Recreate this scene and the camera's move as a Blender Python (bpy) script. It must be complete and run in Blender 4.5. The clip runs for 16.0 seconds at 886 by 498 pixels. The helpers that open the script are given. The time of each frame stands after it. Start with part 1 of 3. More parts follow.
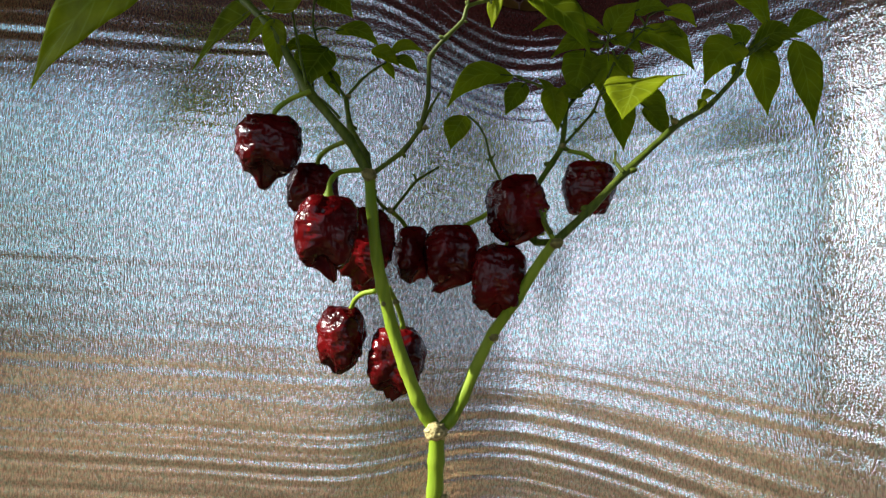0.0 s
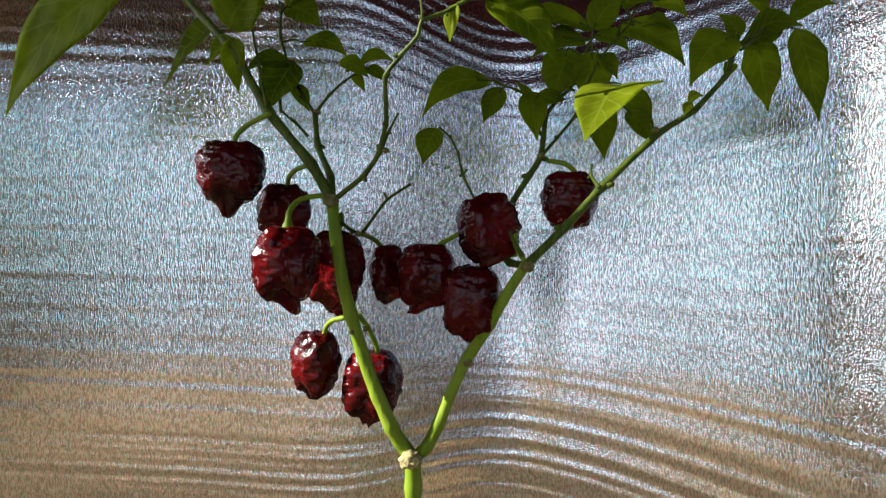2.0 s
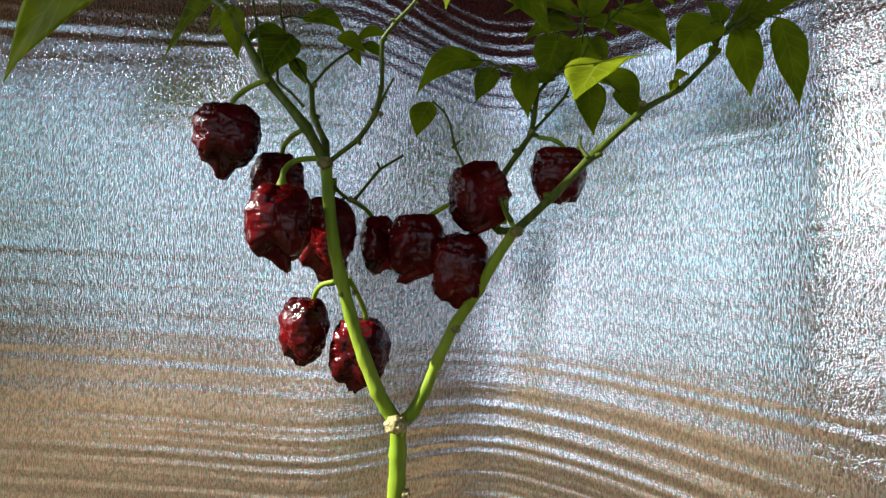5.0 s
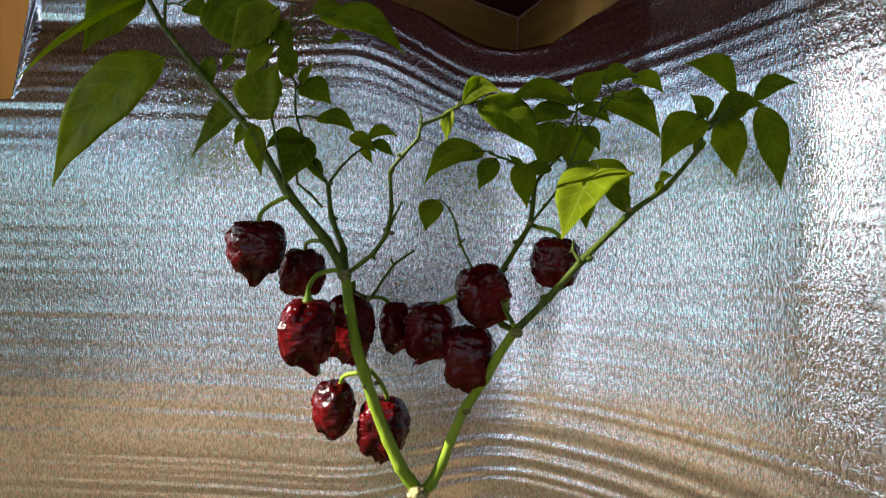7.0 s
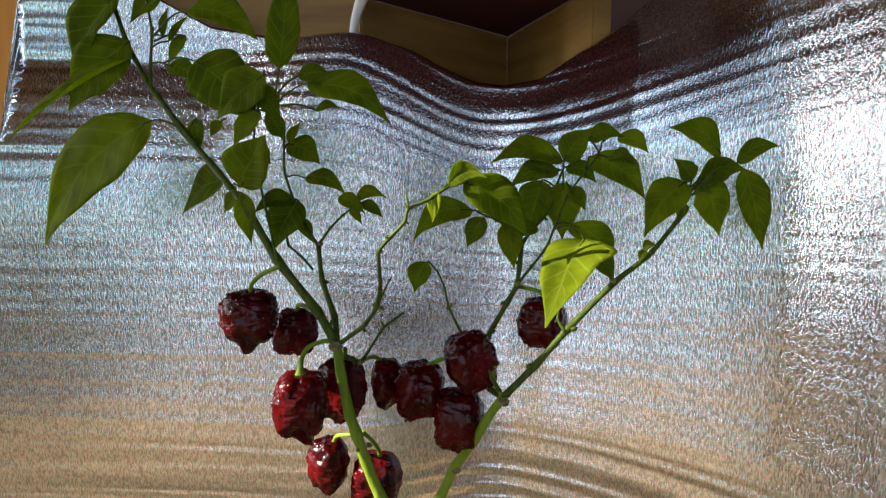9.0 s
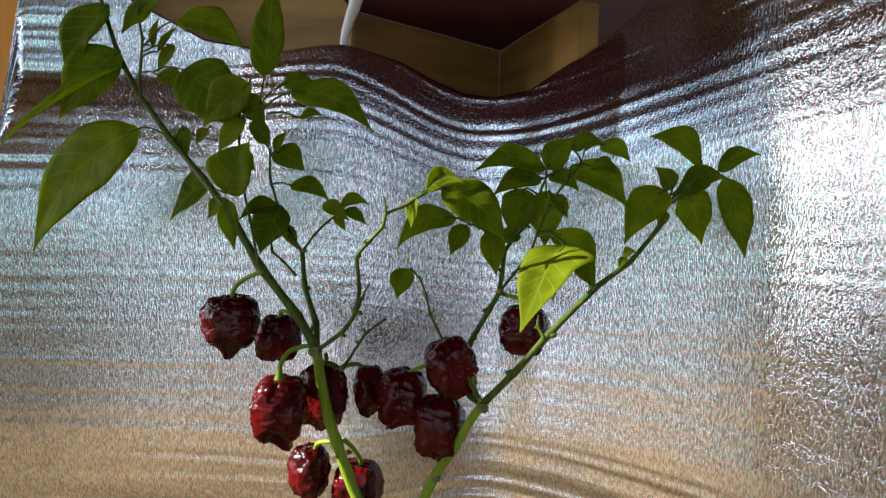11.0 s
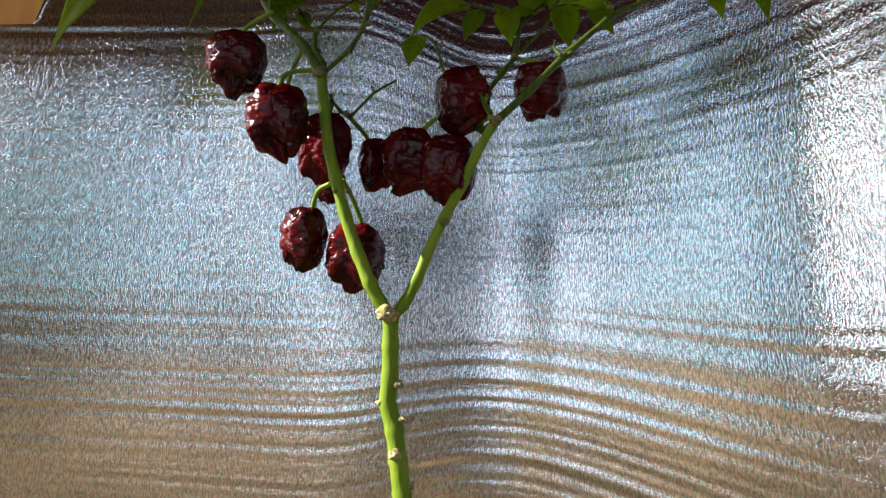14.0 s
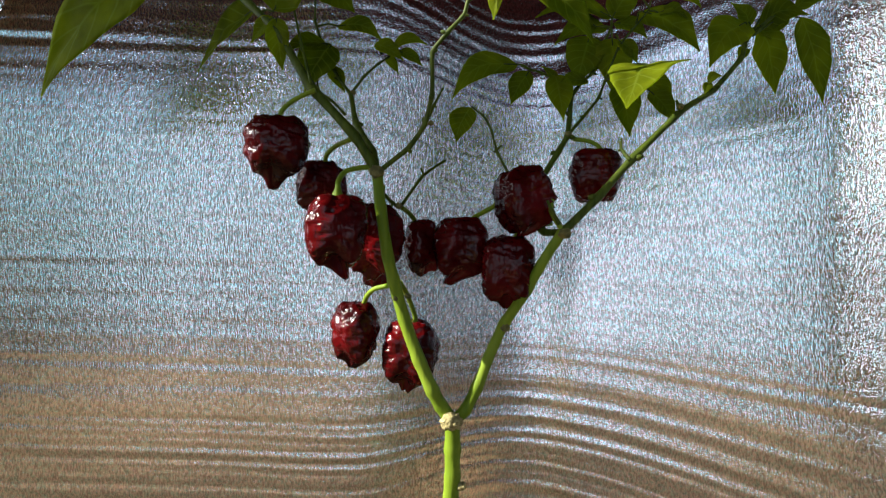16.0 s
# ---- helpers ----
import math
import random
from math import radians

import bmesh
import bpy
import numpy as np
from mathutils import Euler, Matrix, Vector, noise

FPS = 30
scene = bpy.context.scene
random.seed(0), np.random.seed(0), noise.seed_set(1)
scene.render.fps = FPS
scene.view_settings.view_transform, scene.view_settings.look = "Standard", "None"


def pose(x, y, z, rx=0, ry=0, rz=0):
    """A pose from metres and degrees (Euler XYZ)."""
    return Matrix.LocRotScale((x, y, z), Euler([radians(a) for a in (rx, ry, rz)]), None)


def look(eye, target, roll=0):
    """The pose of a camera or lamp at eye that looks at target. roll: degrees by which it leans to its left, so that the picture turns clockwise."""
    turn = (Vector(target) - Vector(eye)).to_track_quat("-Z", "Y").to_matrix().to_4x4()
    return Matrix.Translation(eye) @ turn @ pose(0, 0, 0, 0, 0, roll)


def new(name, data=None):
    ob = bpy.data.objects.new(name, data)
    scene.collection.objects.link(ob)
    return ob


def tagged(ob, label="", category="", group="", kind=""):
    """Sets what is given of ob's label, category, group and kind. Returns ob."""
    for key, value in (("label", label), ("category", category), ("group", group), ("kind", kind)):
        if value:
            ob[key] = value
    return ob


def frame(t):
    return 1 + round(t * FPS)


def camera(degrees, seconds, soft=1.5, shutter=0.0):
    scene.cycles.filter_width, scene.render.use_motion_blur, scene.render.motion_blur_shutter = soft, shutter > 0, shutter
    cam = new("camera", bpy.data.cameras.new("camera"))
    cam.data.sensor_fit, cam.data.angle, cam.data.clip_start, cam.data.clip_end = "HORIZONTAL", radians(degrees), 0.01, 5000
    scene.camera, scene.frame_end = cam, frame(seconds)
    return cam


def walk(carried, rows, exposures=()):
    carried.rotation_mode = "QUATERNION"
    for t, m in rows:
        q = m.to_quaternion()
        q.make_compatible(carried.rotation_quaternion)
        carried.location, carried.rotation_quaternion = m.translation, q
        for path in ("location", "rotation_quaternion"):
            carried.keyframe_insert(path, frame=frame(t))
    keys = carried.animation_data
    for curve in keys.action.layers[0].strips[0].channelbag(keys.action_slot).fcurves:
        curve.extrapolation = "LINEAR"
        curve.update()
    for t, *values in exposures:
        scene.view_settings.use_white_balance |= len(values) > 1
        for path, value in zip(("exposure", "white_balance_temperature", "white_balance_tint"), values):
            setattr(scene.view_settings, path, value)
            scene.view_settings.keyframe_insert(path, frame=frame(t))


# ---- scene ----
cam = camera(73.4, 16.0, soft=1.3)
PATH = [
    (0, (0.115, 0.104, 0.505), (0.001, 2.096, 0.639), 3.7),
    (0.5, (0.072, 0.105, 0.528), (0.066, 2.104, 0.603), 3.1),
    (1, (0.078, 0.11, 0.533), (0.051, 2.109, 0.598), 2.6),
    (1.5, (0.131, 0.117, 0.523), (-0.018, 2.109, 0.617), 2.6),
    (2, (0.151, 0.119, 0.538), (-0.085, 2.105, 0.563), 2.1),
    (2.5, (0.133, 0.114, 0.55), (-0.066, 2.104, 0.532), 1.8),
    (3, (0.155, 0.119, 0.552), (-0.102, 2.102, 0.532), 2.2),
    (3.2, (0.152, 0.112, 0.558), (-0.083, 2.098, 0.507), 2.4),
    (5.3, (0.152, 0.117, 0.493), (-0.05, 2.101, 0.64), 3.6),
    (5.5, (0.158, 0.119, 0.483), (-0.06, 2.099, 0.658), 3.3),
    (6, (0.173, 0.119, 0.44), (-0.104, 2.08, 0.72), 2.6),
    (6.5, (0.156, 0.091, 0.531), (-0.087, 2.076, 0.592), 1.7),
    (7, (0.16, 0.075, 0.593), (-0.102, 2.057, 0.539), 1.4),
    (7.5, (0.148, 0.07, 0.626), (-0.079, 2.054, 0.513), 0.9),
    (8, (0.141, 0.064, 0.654), (-0.073, 2.047, 0.502), 1.1),
    (8.5, (0.137, 0.062, 0.667), (-0.076, 2.043, 0.486), 0.9),
    (9, (0.164, 0.071, 0.658), (-0.08, 2.049, 0.496), 0.8),
    (9.2, (0.198, 0.083, 0.652), (-0.101, 2.054, 0.494), 0.4),
    (11.3, (0.17, 0.064, 0.651), (-0.075, 2.047, 0.55), 1.4),
    (11.5, (0.159, 0.059, 0.657), (-0.064, 2.044, 0.546), 1.9),
    (12, (0.184, 0.083, 0.591), (-0.116, 2.06, 0.567), 1.3),
    (12.5, (0.179, 0.082, 0.52), (-0.155, 2.048, 0.672), 2.1),
    (13, (0.181, 0.107, 0.464), (-0.15, 2.063, 0.717), 1.8),
    (13.5, (0.186, 0.119, 0.419), (-0.154, 2.059, 0.771), 2.4),
    (14, (0.188, 0.116, 0.395), (-0.156, 2.048, 0.784), 2.5),
    (14.5, (0.19, 0.109, 0.399), (-0.155, 2.043, 0.772), 2.6),
    (15, (0.185, 0.094, 0.432), (-0.149, 2.047, 0.705), 2.5),
    (15.5, (0.161, 0.084, 0.472), (-0.125, 2.056, 0.653), 1.9),
    (16, (0.116, 0.1, 0.512), (-0.033, 2.093, 0.581), 1.8),
]
walk(cam, [(t, look(eye, target, roll)) for t, eye, target, roll in PATH],
     exposures=[(0, -0.04), (0.5, -0.08), (3, 0.02), (6.5, 0.04), (9, 0.18), (11.5, 0.16), (13, 0.06), (14.5, -0.08), (16, -0.22)])

# ---- light ----
world = bpy.data.worlds.new("sky")
scene.world = world
world.use_nodes = True
wn = world.node_tree.nodes
sky = wn.new("ShaderNodeTexSky")
sky.sky_type = 'NISHITA'
sky.sun_disc = False
sky.sun_elevation = radians(38)
sky.sun_rotation = radians(-105)
world.node_tree.links.new(sky.outputs[0], wn["Background"].inputs[0])
wn["Background"].inputs[1].default_value = 0.10

SUN_FROM = Vector((-0.80, -0.22, 0.48))
sun_data = bpy.data.lights.new("sun", 'SUN')
sun_data.energy, sun_data.angle, sun_data.color = 17.0, radians(0.5), (1.0, 0.95, 0.86)
sun = new("sun", sun_data)
sun.matrix_world = look(SUN_FROM * 4, (0, 0, 0))


def window_light(name, centre, target, width, height, watts, color):
    """Area lamp in a wall opening: sky light at windows, fill light elsewhere."""
    data = bpy.data.lights.new(name, 'AREA')
    data.shape, data.size, data.size_y = 'RECTANGLE', width, height
    data.energy, data.color = watts, color
    ob = new(name, data)
    ob.matrix_world = look(centre, target)
    return ob


window_light("side_window_light", (-1.49, 0.38, 0.88), (0.0, 0.38, 0.88), 0.26, 1.20, 9, (0.90, 0.95, 1.0))
# rear windows are unseen; the cyan one is added to tint the foil
CYAN, PALE = (0.36, 0.84, 1.0), (0.74, 0.83, 1.0)
for x, wide, watts, color in ((-1.13, 0.64, 2.0, CYAN), (-0.48, 0.56, 6.4, PALE), (0.12, 0.56, 7.2, PALE), (0.72, 0.56, 6.6, PALE)):
    window_light("rear_window_light", (x, -2.39, 0.825), (x, 0.0, 0.825), wide, 3.23, watts, color)
# two fill lights added in unseen openings to brighten and tint the foil
window_light("small_fill_light", (-1.49, -0.05, 1.195), (0.0, -0.05, 1.195), 0.22, 0.56, 4.0, (0.95, 0.97, 1.0))
window_light("wide_fill_light", (-1.49, -1.83, 0.885), (0.0, -1.83, 0.885), 0.92, 0.91, 1.9, (0.33, 0.86, 1.0))




# ---- materials ----
def material(name):
    m = bpy.data.materials.new(name)
    m.use_nodes = True
    return m, m.node_tree.nodes, m.node_tree.links, m.node_tree.nodes["Principled BSDF"]


def noise_node(nodes, links, scale, detail=4.0, stretch=(1, 1, 1), coords="Object"):
    tc = nodes.new("ShaderNodeTexCoord")
    mp = nodes.new("ShaderNodeMapping")
    mp.inputs["Scale"].default_value = stretch
    nz = nodes.new("ShaderNodeTexNoise")
    nz.inputs["Scale"].default_value = scale
    nz.inputs["Detail"].default_value = detail
    links.new(tc.outputs[coords], mp.inputs[0])
    links.new(mp.outputs[0], nz.inputs["Vector"])
    return nz


def ramp_node(nodes, links, src, stops):
    r = nodes.new("ShaderNodeValToRGB")
    els = r.color_ramp.elements
    while len(els) < len(stops):
        els.new(0.5)
    for e, (p, c) in zip(els, stops):
        e.position, e.color = p, (*c, 1)
    links.new(src, r.inputs[0])
    return r


def bump_node(nodes, links, src, strength, distance, below=None):
    b = nodes.new("ShaderNodeBump")
    b.inputs["Strength"].default_value = strength
    b.inputs["Distance"].default_value = distance
    links.new(src, b.inputs["Height"])
    if below:
        links.new(below.outputs[0], b.inputs["Normal"])
    return b


def mat_foil():
    m, n, l, p = material("embossed_foil")
    p.inputs["Metallic"].default_value = 1.0
    # a faint shimmer from cyan to lilac is painted into the base colour
    painted_sheen = noise_node(n, l, 430, 3)
    tint = ramp_node(n, l, painted_sheen.outputs[0], [(0.38, (0.73, 0.94, 0.97)), (0.5, (0.94, 0.94, 0.95)), (0.62, (0.99, 0.86, 0.93))])
    p.inputs["Roughness"].default_value = 0.125
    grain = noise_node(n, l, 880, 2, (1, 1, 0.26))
    # shade in the hollows of the embossing is painted into the colour
    hollow_shade = ramp_node(n, l, grain.outputs[0], [(0.41, (0.60, 0.58, 0.58)), (0.57, (1.0, 1.0, 1.0))])
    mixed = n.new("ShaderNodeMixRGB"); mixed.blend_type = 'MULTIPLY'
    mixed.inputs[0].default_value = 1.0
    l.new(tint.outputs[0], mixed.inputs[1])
    l.new(hollow_shade.outputs[0], mixed.inputs[2])
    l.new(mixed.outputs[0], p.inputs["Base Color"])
    b0 = bump_node(n, l, grain.outputs[0], 0.62, 0.0015)
    # the embossing is pressed flatter in and beside the corner
    tc = n.new("ShaderNodeTexCoord")
    sep = n.new("ShaderNodeSeparateXYZ")
    l.new(tc.outputs["Object"], sep.inputs[0])
    along = n.new("ShaderNodeMapRange")
    along.inputs["From Min"].default_value, along.inputs["From Max"].default_value = -0.30, 0.50
    l.new(sep.outputs[0], along.inputs["Value"])
    worn = ramp_node(n, l, along.outputs[0], [(0.06, (0.26,) * 3), (0.30, (0.46,) * 3), (0.50, (0.36,) * 3), (0.60, (0.22,) * 3), (0.76, (0.19,) * 3), (0.88, (0.52,) * 3)])
    # and smoothed by handling near its far upper end
    rubbed = n.new("ShaderNodeMath"); rubbed.operation = 'MULTIPLY'
    for axis, lo, hi, socket in ((0, -0.22, -0.31, 0), (2, 0.64, 0.72, 1)):
        mr = n.new("ShaderNodeMapRange")
        mr.inputs["From Min"].default_value, mr.inputs["From Max"].default_value = lo, hi
        l.new(sep.outputs[axis], mr.inputs["Value"])
        l.new(mr.outputs[0], rubbed.inputs[socket])
    keep = n.new("ShaderNodeMath"); keep.operation = 'MULTIPLY_ADD'
    l.new(rubbed.outputs[0], keep.inputs[0])
    keep.inputs[1].default_value, keep.inputs[2].default_value = -0.6, 1.0
    fin = n.new("ShaderNodeMath"); fin.operation = 'MULTIPLY'
    l.new(worn.outputs[0], fin.inputs[0])
    l.new(keep.outputs[0], fin.inputs[1])
    l.new(fin.outputs[0], b0.inputs["Strength"])
    cross = noise_node(n, l, 760, 2, (0.6, 0.6, 1))
    b1 = bump_node(n, l, cross.outputs[0], 0.5, 0.0009, b0)
    soft_cross = n.new("ShaderNodeMath"); soft_cross.operation = 'MULTIPLY'
    l.new(keep.outputs[0], soft_cross.inputs[0])
    soft_cross.inputs[1].default_value = 0.28
    l.new(soft_cross.outputs[0], b1.inputs["Strength"])
    l.new(b1.outputs[0], p.inputs["Normal"])
    return m


def mat_stem():
    m, n, l, p = material("green_stem")
    streak = noise_node(n, l, 260, 4, (1, 1, 0.06))
    patch = noise_node(n, l, 30, 3)
    c1 = ramp_node(n, l, streak.outputs[0], [(0.3, (0.085, 0.15, 0.008)), (0.7, (0.20, 0.28, 0.020))])
    c2 = ramp_node(n, l, patch.outputs[0], [(0.35, (0.11, 0.18, 0.010)), (0.75, (0.24, 0.31, 0.035))])
    mx = n.new("ShaderNodeMixRGB")
    mx.inputs[0].default_value = 0.5
    l.new(c1.outputs[0], mx.inputs[1])
    l.new(c2.outputs[0], mx.inputs[2])
    l.new(mx.outputs[0], p.inputs["Base Color"])
    p.inputs["Roughness"].default_value = 0.5
    p.inputs["Specular IOR Level"].default_value = 0.14
    b = bump_node(n, l, streak.outputs[0], 0.5, 0.0012)
    l.new(b.outputs[0], p.inputs["Normal"])
    return m


def mat_twig():
    m, n, l, p = material("dark_green_twig")
    streak = noise_node(n, l, 300, 4, (1, 1, 0.3))
    c = ramp_node(n, l, streak.outputs[0], [(0.3, (0.034, 0.054, 0.006)), (0.7, (0.082, 0.112, 0.014))])
    l.new(c.outputs[0], p.inputs["Base Color"])
    p.inputs["Roughness"].default_value = 0.5
    p.inputs["Specular IOR Level"].default_value = 0.14
    b = bump_node(n, l, streak.outputs[0], 0.4, 0.001)
    l.new(b.outputs[0], p.inputs["Normal"])
    return m


def mat_cork():
    m, n, l, p = material("corky_scar")
    z = noise_node(n, l, 500, 5)
    c = ramp_node(n, l, z.outputs[0], [(0.35, (0.16, 0.13, 0.04)), (0.65, (0.46, 0.40, 0.18))])
    l.new(c.outputs[0], p.inputs["Base Color"])
    p.inputs["Roughness"].default_value = 0.8
    b = bump_node(n, l, z.outputs[0], 0.9, 0.002)
    l.new(b.outputs[0], p.inputs["Normal"])
    return m


def mat_pod():
    m, n, l, p = material("chocolate_pod_skin")
    z = noise_node(n, l, 45, 4)
    c = ramp_node(n, l, z.outputs[0], [(0.3, (0.014, 0.0005, 0.0007)), (0.7, (0.095, 0.0024, 0.0032))])
    l.new(c.outputs[0], p.inputs["Base Color"])
    p.inputs["Roughness"].default_value = 0.16
    p.inputs["Specular IOR Level"].default_value = 0.22
    fine = noise_node(n, l, 210, 3, (1, 1, 0.4))
    fine.inputs["Distortion"].default_value = 0.8
    wide = noise_node(n, l, 110, 2)
    b1 = bump_node(n, l, wide.outputs[0], 0.35, 0.003)
    b2 = bump_node(n, l, fine.outputs[0], 0.42, 0.0024, b1)
    l.new(b2.outputs[0], p.inputs["Normal"])
    return m


def mat_leaf():
    m, n, l, p = material("pepper_leaf")
    uv = n.new("ShaderNodeUVMap")
    uv.uv_map = "blade"
    sep = n.new("ShaderNodeSeparateXYZ")
    l.new(uv.outputs[0], sep.inputs[0])
    # side veins run forward and outward from the midrib
    across = n.new("ShaderNodeMath"); across.operation = 'ABSOLUTE'
    l.new(sep.outputs[0], across.inputs[0])
    sl = n.new("ShaderNodeMath"); sl.operation = 'MULTIPLY_ADD'
    l.new(across.outputs[0], sl.inputs[0])
    sl.inputs[1].default_value = -0.22
    l.new(sep.outputs[1], sl.inputs[2])
    fr = n.new("ShaderNodeMath"); fr.operation = 'PINGPONG'
    l.new(sl.outputs[0], fr.inputs[0])
    fr.inputs[1].default_value = 0.075
    vein = ramp_node(n, l, fr.outputs[0], [(0.0, (1, 1, 1)), (0.014, (0, 0, 0))])
    rib = ramp_node(n, l, across.outputs[0], [(0.0, (1, 1, 1)), (0.07, (0, 0, 0))])
    add = n.new("ShaderNodeMath"); add.operation = 'MAXIMUM'
    l.new(vein.outputs[0], add.inputs[0])
    l.new(rib.outputs[0], add.inputs[1])
    info = n.new("ShaderNodeObjectInfo")
    blot = noise_node(n, l, 60, 4)
    base = ramp_node(n, l, blot.outputs[0], [(0.3, (0.068, 0.094, 0.0035)), (0.7, (0.118, 0.150, 0.007))])
    alt = ramp_node(n, l, blot.outputs[0], [(0.3, (0.110, 0.136, 0.005)), (0.7, (0.185, 0.218, 0.011))])
    mx = n.new("ShaderNodeMixRGB")
    l.new(info.outputs["Random"], mx.inputs[0])
    l.new(base.outputs[0], mx.inputs[1])
    l.new(alt.outputs[0], mx.inputs[2])
    mv = n.new("ShaderNodeMixRGB")
    vs = n.new("ShaderNodeMath"); vs.operation = 'MULTIPLY'
    vs.inputs[1].default_value = 0.38
    l.new(add.outputs[0], vs.inputs[0])
    l.new(vs.outputs[0], mv.inputs[0])
    l.new(mx.outputs[0], mv.inputs[1])
    mv.inputs[2].default_value = (0.22, 0.28, 0.05, 1)
    l.new(mv.outputs[0], p.inputs["Base Color"])
    p.inputs["Roughness"].default_value = 0.5
    p.inputs["Specular IOR Level"].default_value = 0.04
    b = bump_node(n, l, add.outputs[0], 0.25, 0.0008)
    b2 = bump_node(n, l, noise_node(n, l, 140, 3).outputs[0], 0.35, 0.0015, b)
    l.new(b2.outputs[0], p.inputs["Normal"])
    tr = n.new("ShaderNodeBsdfTranslucent")
    bright = n.new("ShaderNodeMixRGB"); bright.blend_type = 'MULTIPLY'
    bright.inputs[0].default_value = 1.0
    l.new(mv.outputs[0], bright.inputs[1])
    bright.inputs[2].default_value = (3.5, 3.6, 1.4, 1)
    l.new(bright.outputs[0], tr.inputs[0])
    ms = n.new("ShaderNodeMixShader")
    ms.inputs[0].default_value = 0.56
    l.new(p.outputs[0], ms.inputs[1])
    l.new(tr.outputs[0], ms.inputs[2])
    l.new(ms.outputs[0], n["Material Output"].inputs["Surface"])
    return m


def mat_plain(name, dark, light, rough, scale=6.0, stretch=(1, 1, 1), relief=0.2):
    m, n, l, p = material(name)
    z = noise_node(n, l, scale, 6, stretch)
    c = ramp_node(n, l, z.outputs[0], [(0.3, dark), (0.7, light)])
    l.new(c.outputs[0], p.inputs["Base Color"])
    p.inputs["Roughness"].default_value = rough
    b = bump_node(n, l, z.outputs[0], relief, 0.004)
    l.new(b.outputs[0], p.inputs["Normal"])
    return m


ROOM_FLOOR = mat_plain("room_floor", (0.20, 0.17, 0.14), (0.32, 0.28, 0.24), 0.6, 5)
JOINT = mat_plain("olive_joint", (0.07, 0.065, 0.014), (0.20, 0.18, 0.05), 0.7, 320)
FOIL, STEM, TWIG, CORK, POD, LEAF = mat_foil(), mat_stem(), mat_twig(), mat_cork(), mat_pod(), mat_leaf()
WOOD = mat_plain("honey_wood", (0.30, 0.14, 0.035), (0.46, 0.235, 0.07), 0.5, 7, (1, 9, 1))
WOOD_FLOOR = mat_plain("brown_floor_wood", (0.27, 0.155, 0.060), (0.88, 0.60, 0.29), 0.45, 13, (1, 3, 1))
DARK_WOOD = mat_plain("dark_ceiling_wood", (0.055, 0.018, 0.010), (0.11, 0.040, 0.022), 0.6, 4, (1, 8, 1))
BOARD = mat_plain("pale_board_wood", (0.20, 0.10, 0.020), (0.36, 0.20, 0.045), 0.6, 7, (1, 1, 9))
RED = mat_plain("dark_red_panel", (0.050, 0.004, 0.004), (0.085, 0.007, 0.006), 0.85, 5)
PLASTER = mat_plain("grey_plaster", (0.12, 0.135, 0.15), (0.17, 0.19, 0.21), 0.9, 3)
REFLECTION_POST = mat_plain("reflection_post_wood", (0.40, 0.15, 0.010), (0.55, 0.235, 0.018), 0.85, 30, (1, 1, 0.08))
WHITE = mat_plain("white_plastic", (0.70, 0.70, 0.68), (0.80, 0.80, 0.78), 0.4, 20)


# ---- building helpers ----
def link_mesh(name, bm, mat, smooth=True):
    me = bpy.data.meshes.new(name)
    bmesh.ops.recalc_face_normals(bm, faces=bm.faces)
    bm.to_mesh(me)
    bm.free()
    me.materials.append(mat)
    if smooth:
        for f in me.polygons:
            f.use_smooth = True
    return new(name, me)


def part(name, bm, mat, parent, label="", smooth=True):
    ob = link_mesh(name, bm, mat, smooth)
    ob.parent = parent
    ob.matrix_parent_inverse = parent.matrix_world.inverted()
    if label:
        ob["label"] = label
    return ob


def box(bm, lo, hi, m=None):
    g = bmesh.ops.create_cube(bm, size=1.0)
    size = [b - a for a, b in zip(lo, hi)]
    mid = [(a + b) / 2 for a, b in zip(lo, hi)]
    t = Matrix.Translation(mid) @ Matrix.Diagonal((*size, 1))
    bmesh.ops.transform(bm, matrix=(m @ t) if m else t, verts=g["verts"])
    return g["verts"]


def structure(name, boxes, mat, label):
    bm = bmesh.new()
    for lo, hi in boxes:
        box(bm, lo, hi)
    return tagged(link_mesh(name, bm, mat, False), label, name.split("_")[0], kind="structure")


def smooth_path(points, steps):
    """Catmull-Rom through the points."""
    pts = [Vector(p) for p in points]
    pts = [pts[0] * 2 - pts[1]] + pts + [pts[-1] * 2 - pts[-2]]
    out = []
    for i in range(1, len(pts) - 2):
        a, b, c, d = pts[i - 1:i + 3]
        for k in range(steps):
            t = k / steps
            out.append(0.5 * (2 * b + (c - a) * t + (2 * a - 5 * b + 4 * c - d) * t * t + (3 * b - a - 3 * c + d) * t ** 3))
    out.append(pts[-2])
    return out


def tube(bm, path, radii, sides=10, lump=0.06):
    rings = []
    ref = Vector((0.3, -1, 0.2))
    for i, p in enumerate(path):
        d = (path[min(i + 1, len(path) - 1)] - path[max(i - 1, 0)]).normalized()
        u = (ref - d * ref.dot(d)).normalized()
        v = d.cross(u)
        ref = u
        ring = []
        for k in range(sides):
            a = 2 * math.pi * k / sides
            q = math.cos(a) * u + math.sin(a) * v
            r = radii[i] * (1 + lump * noise.noise((p + q * 0.004) * 160))
            ring.append(bm.verts.new(p + q * r))
        rings.append(ring)
    for a, b in zip(rings, rings[1:]):
        for k in range(sides):
            bm.faces.new((a[k], a[(k + 1) % sides], b[(k + 1) % sides], b[k]))
    bm.faces.new(rings[0][::-1])
    bm.faces.new(rings[-1])


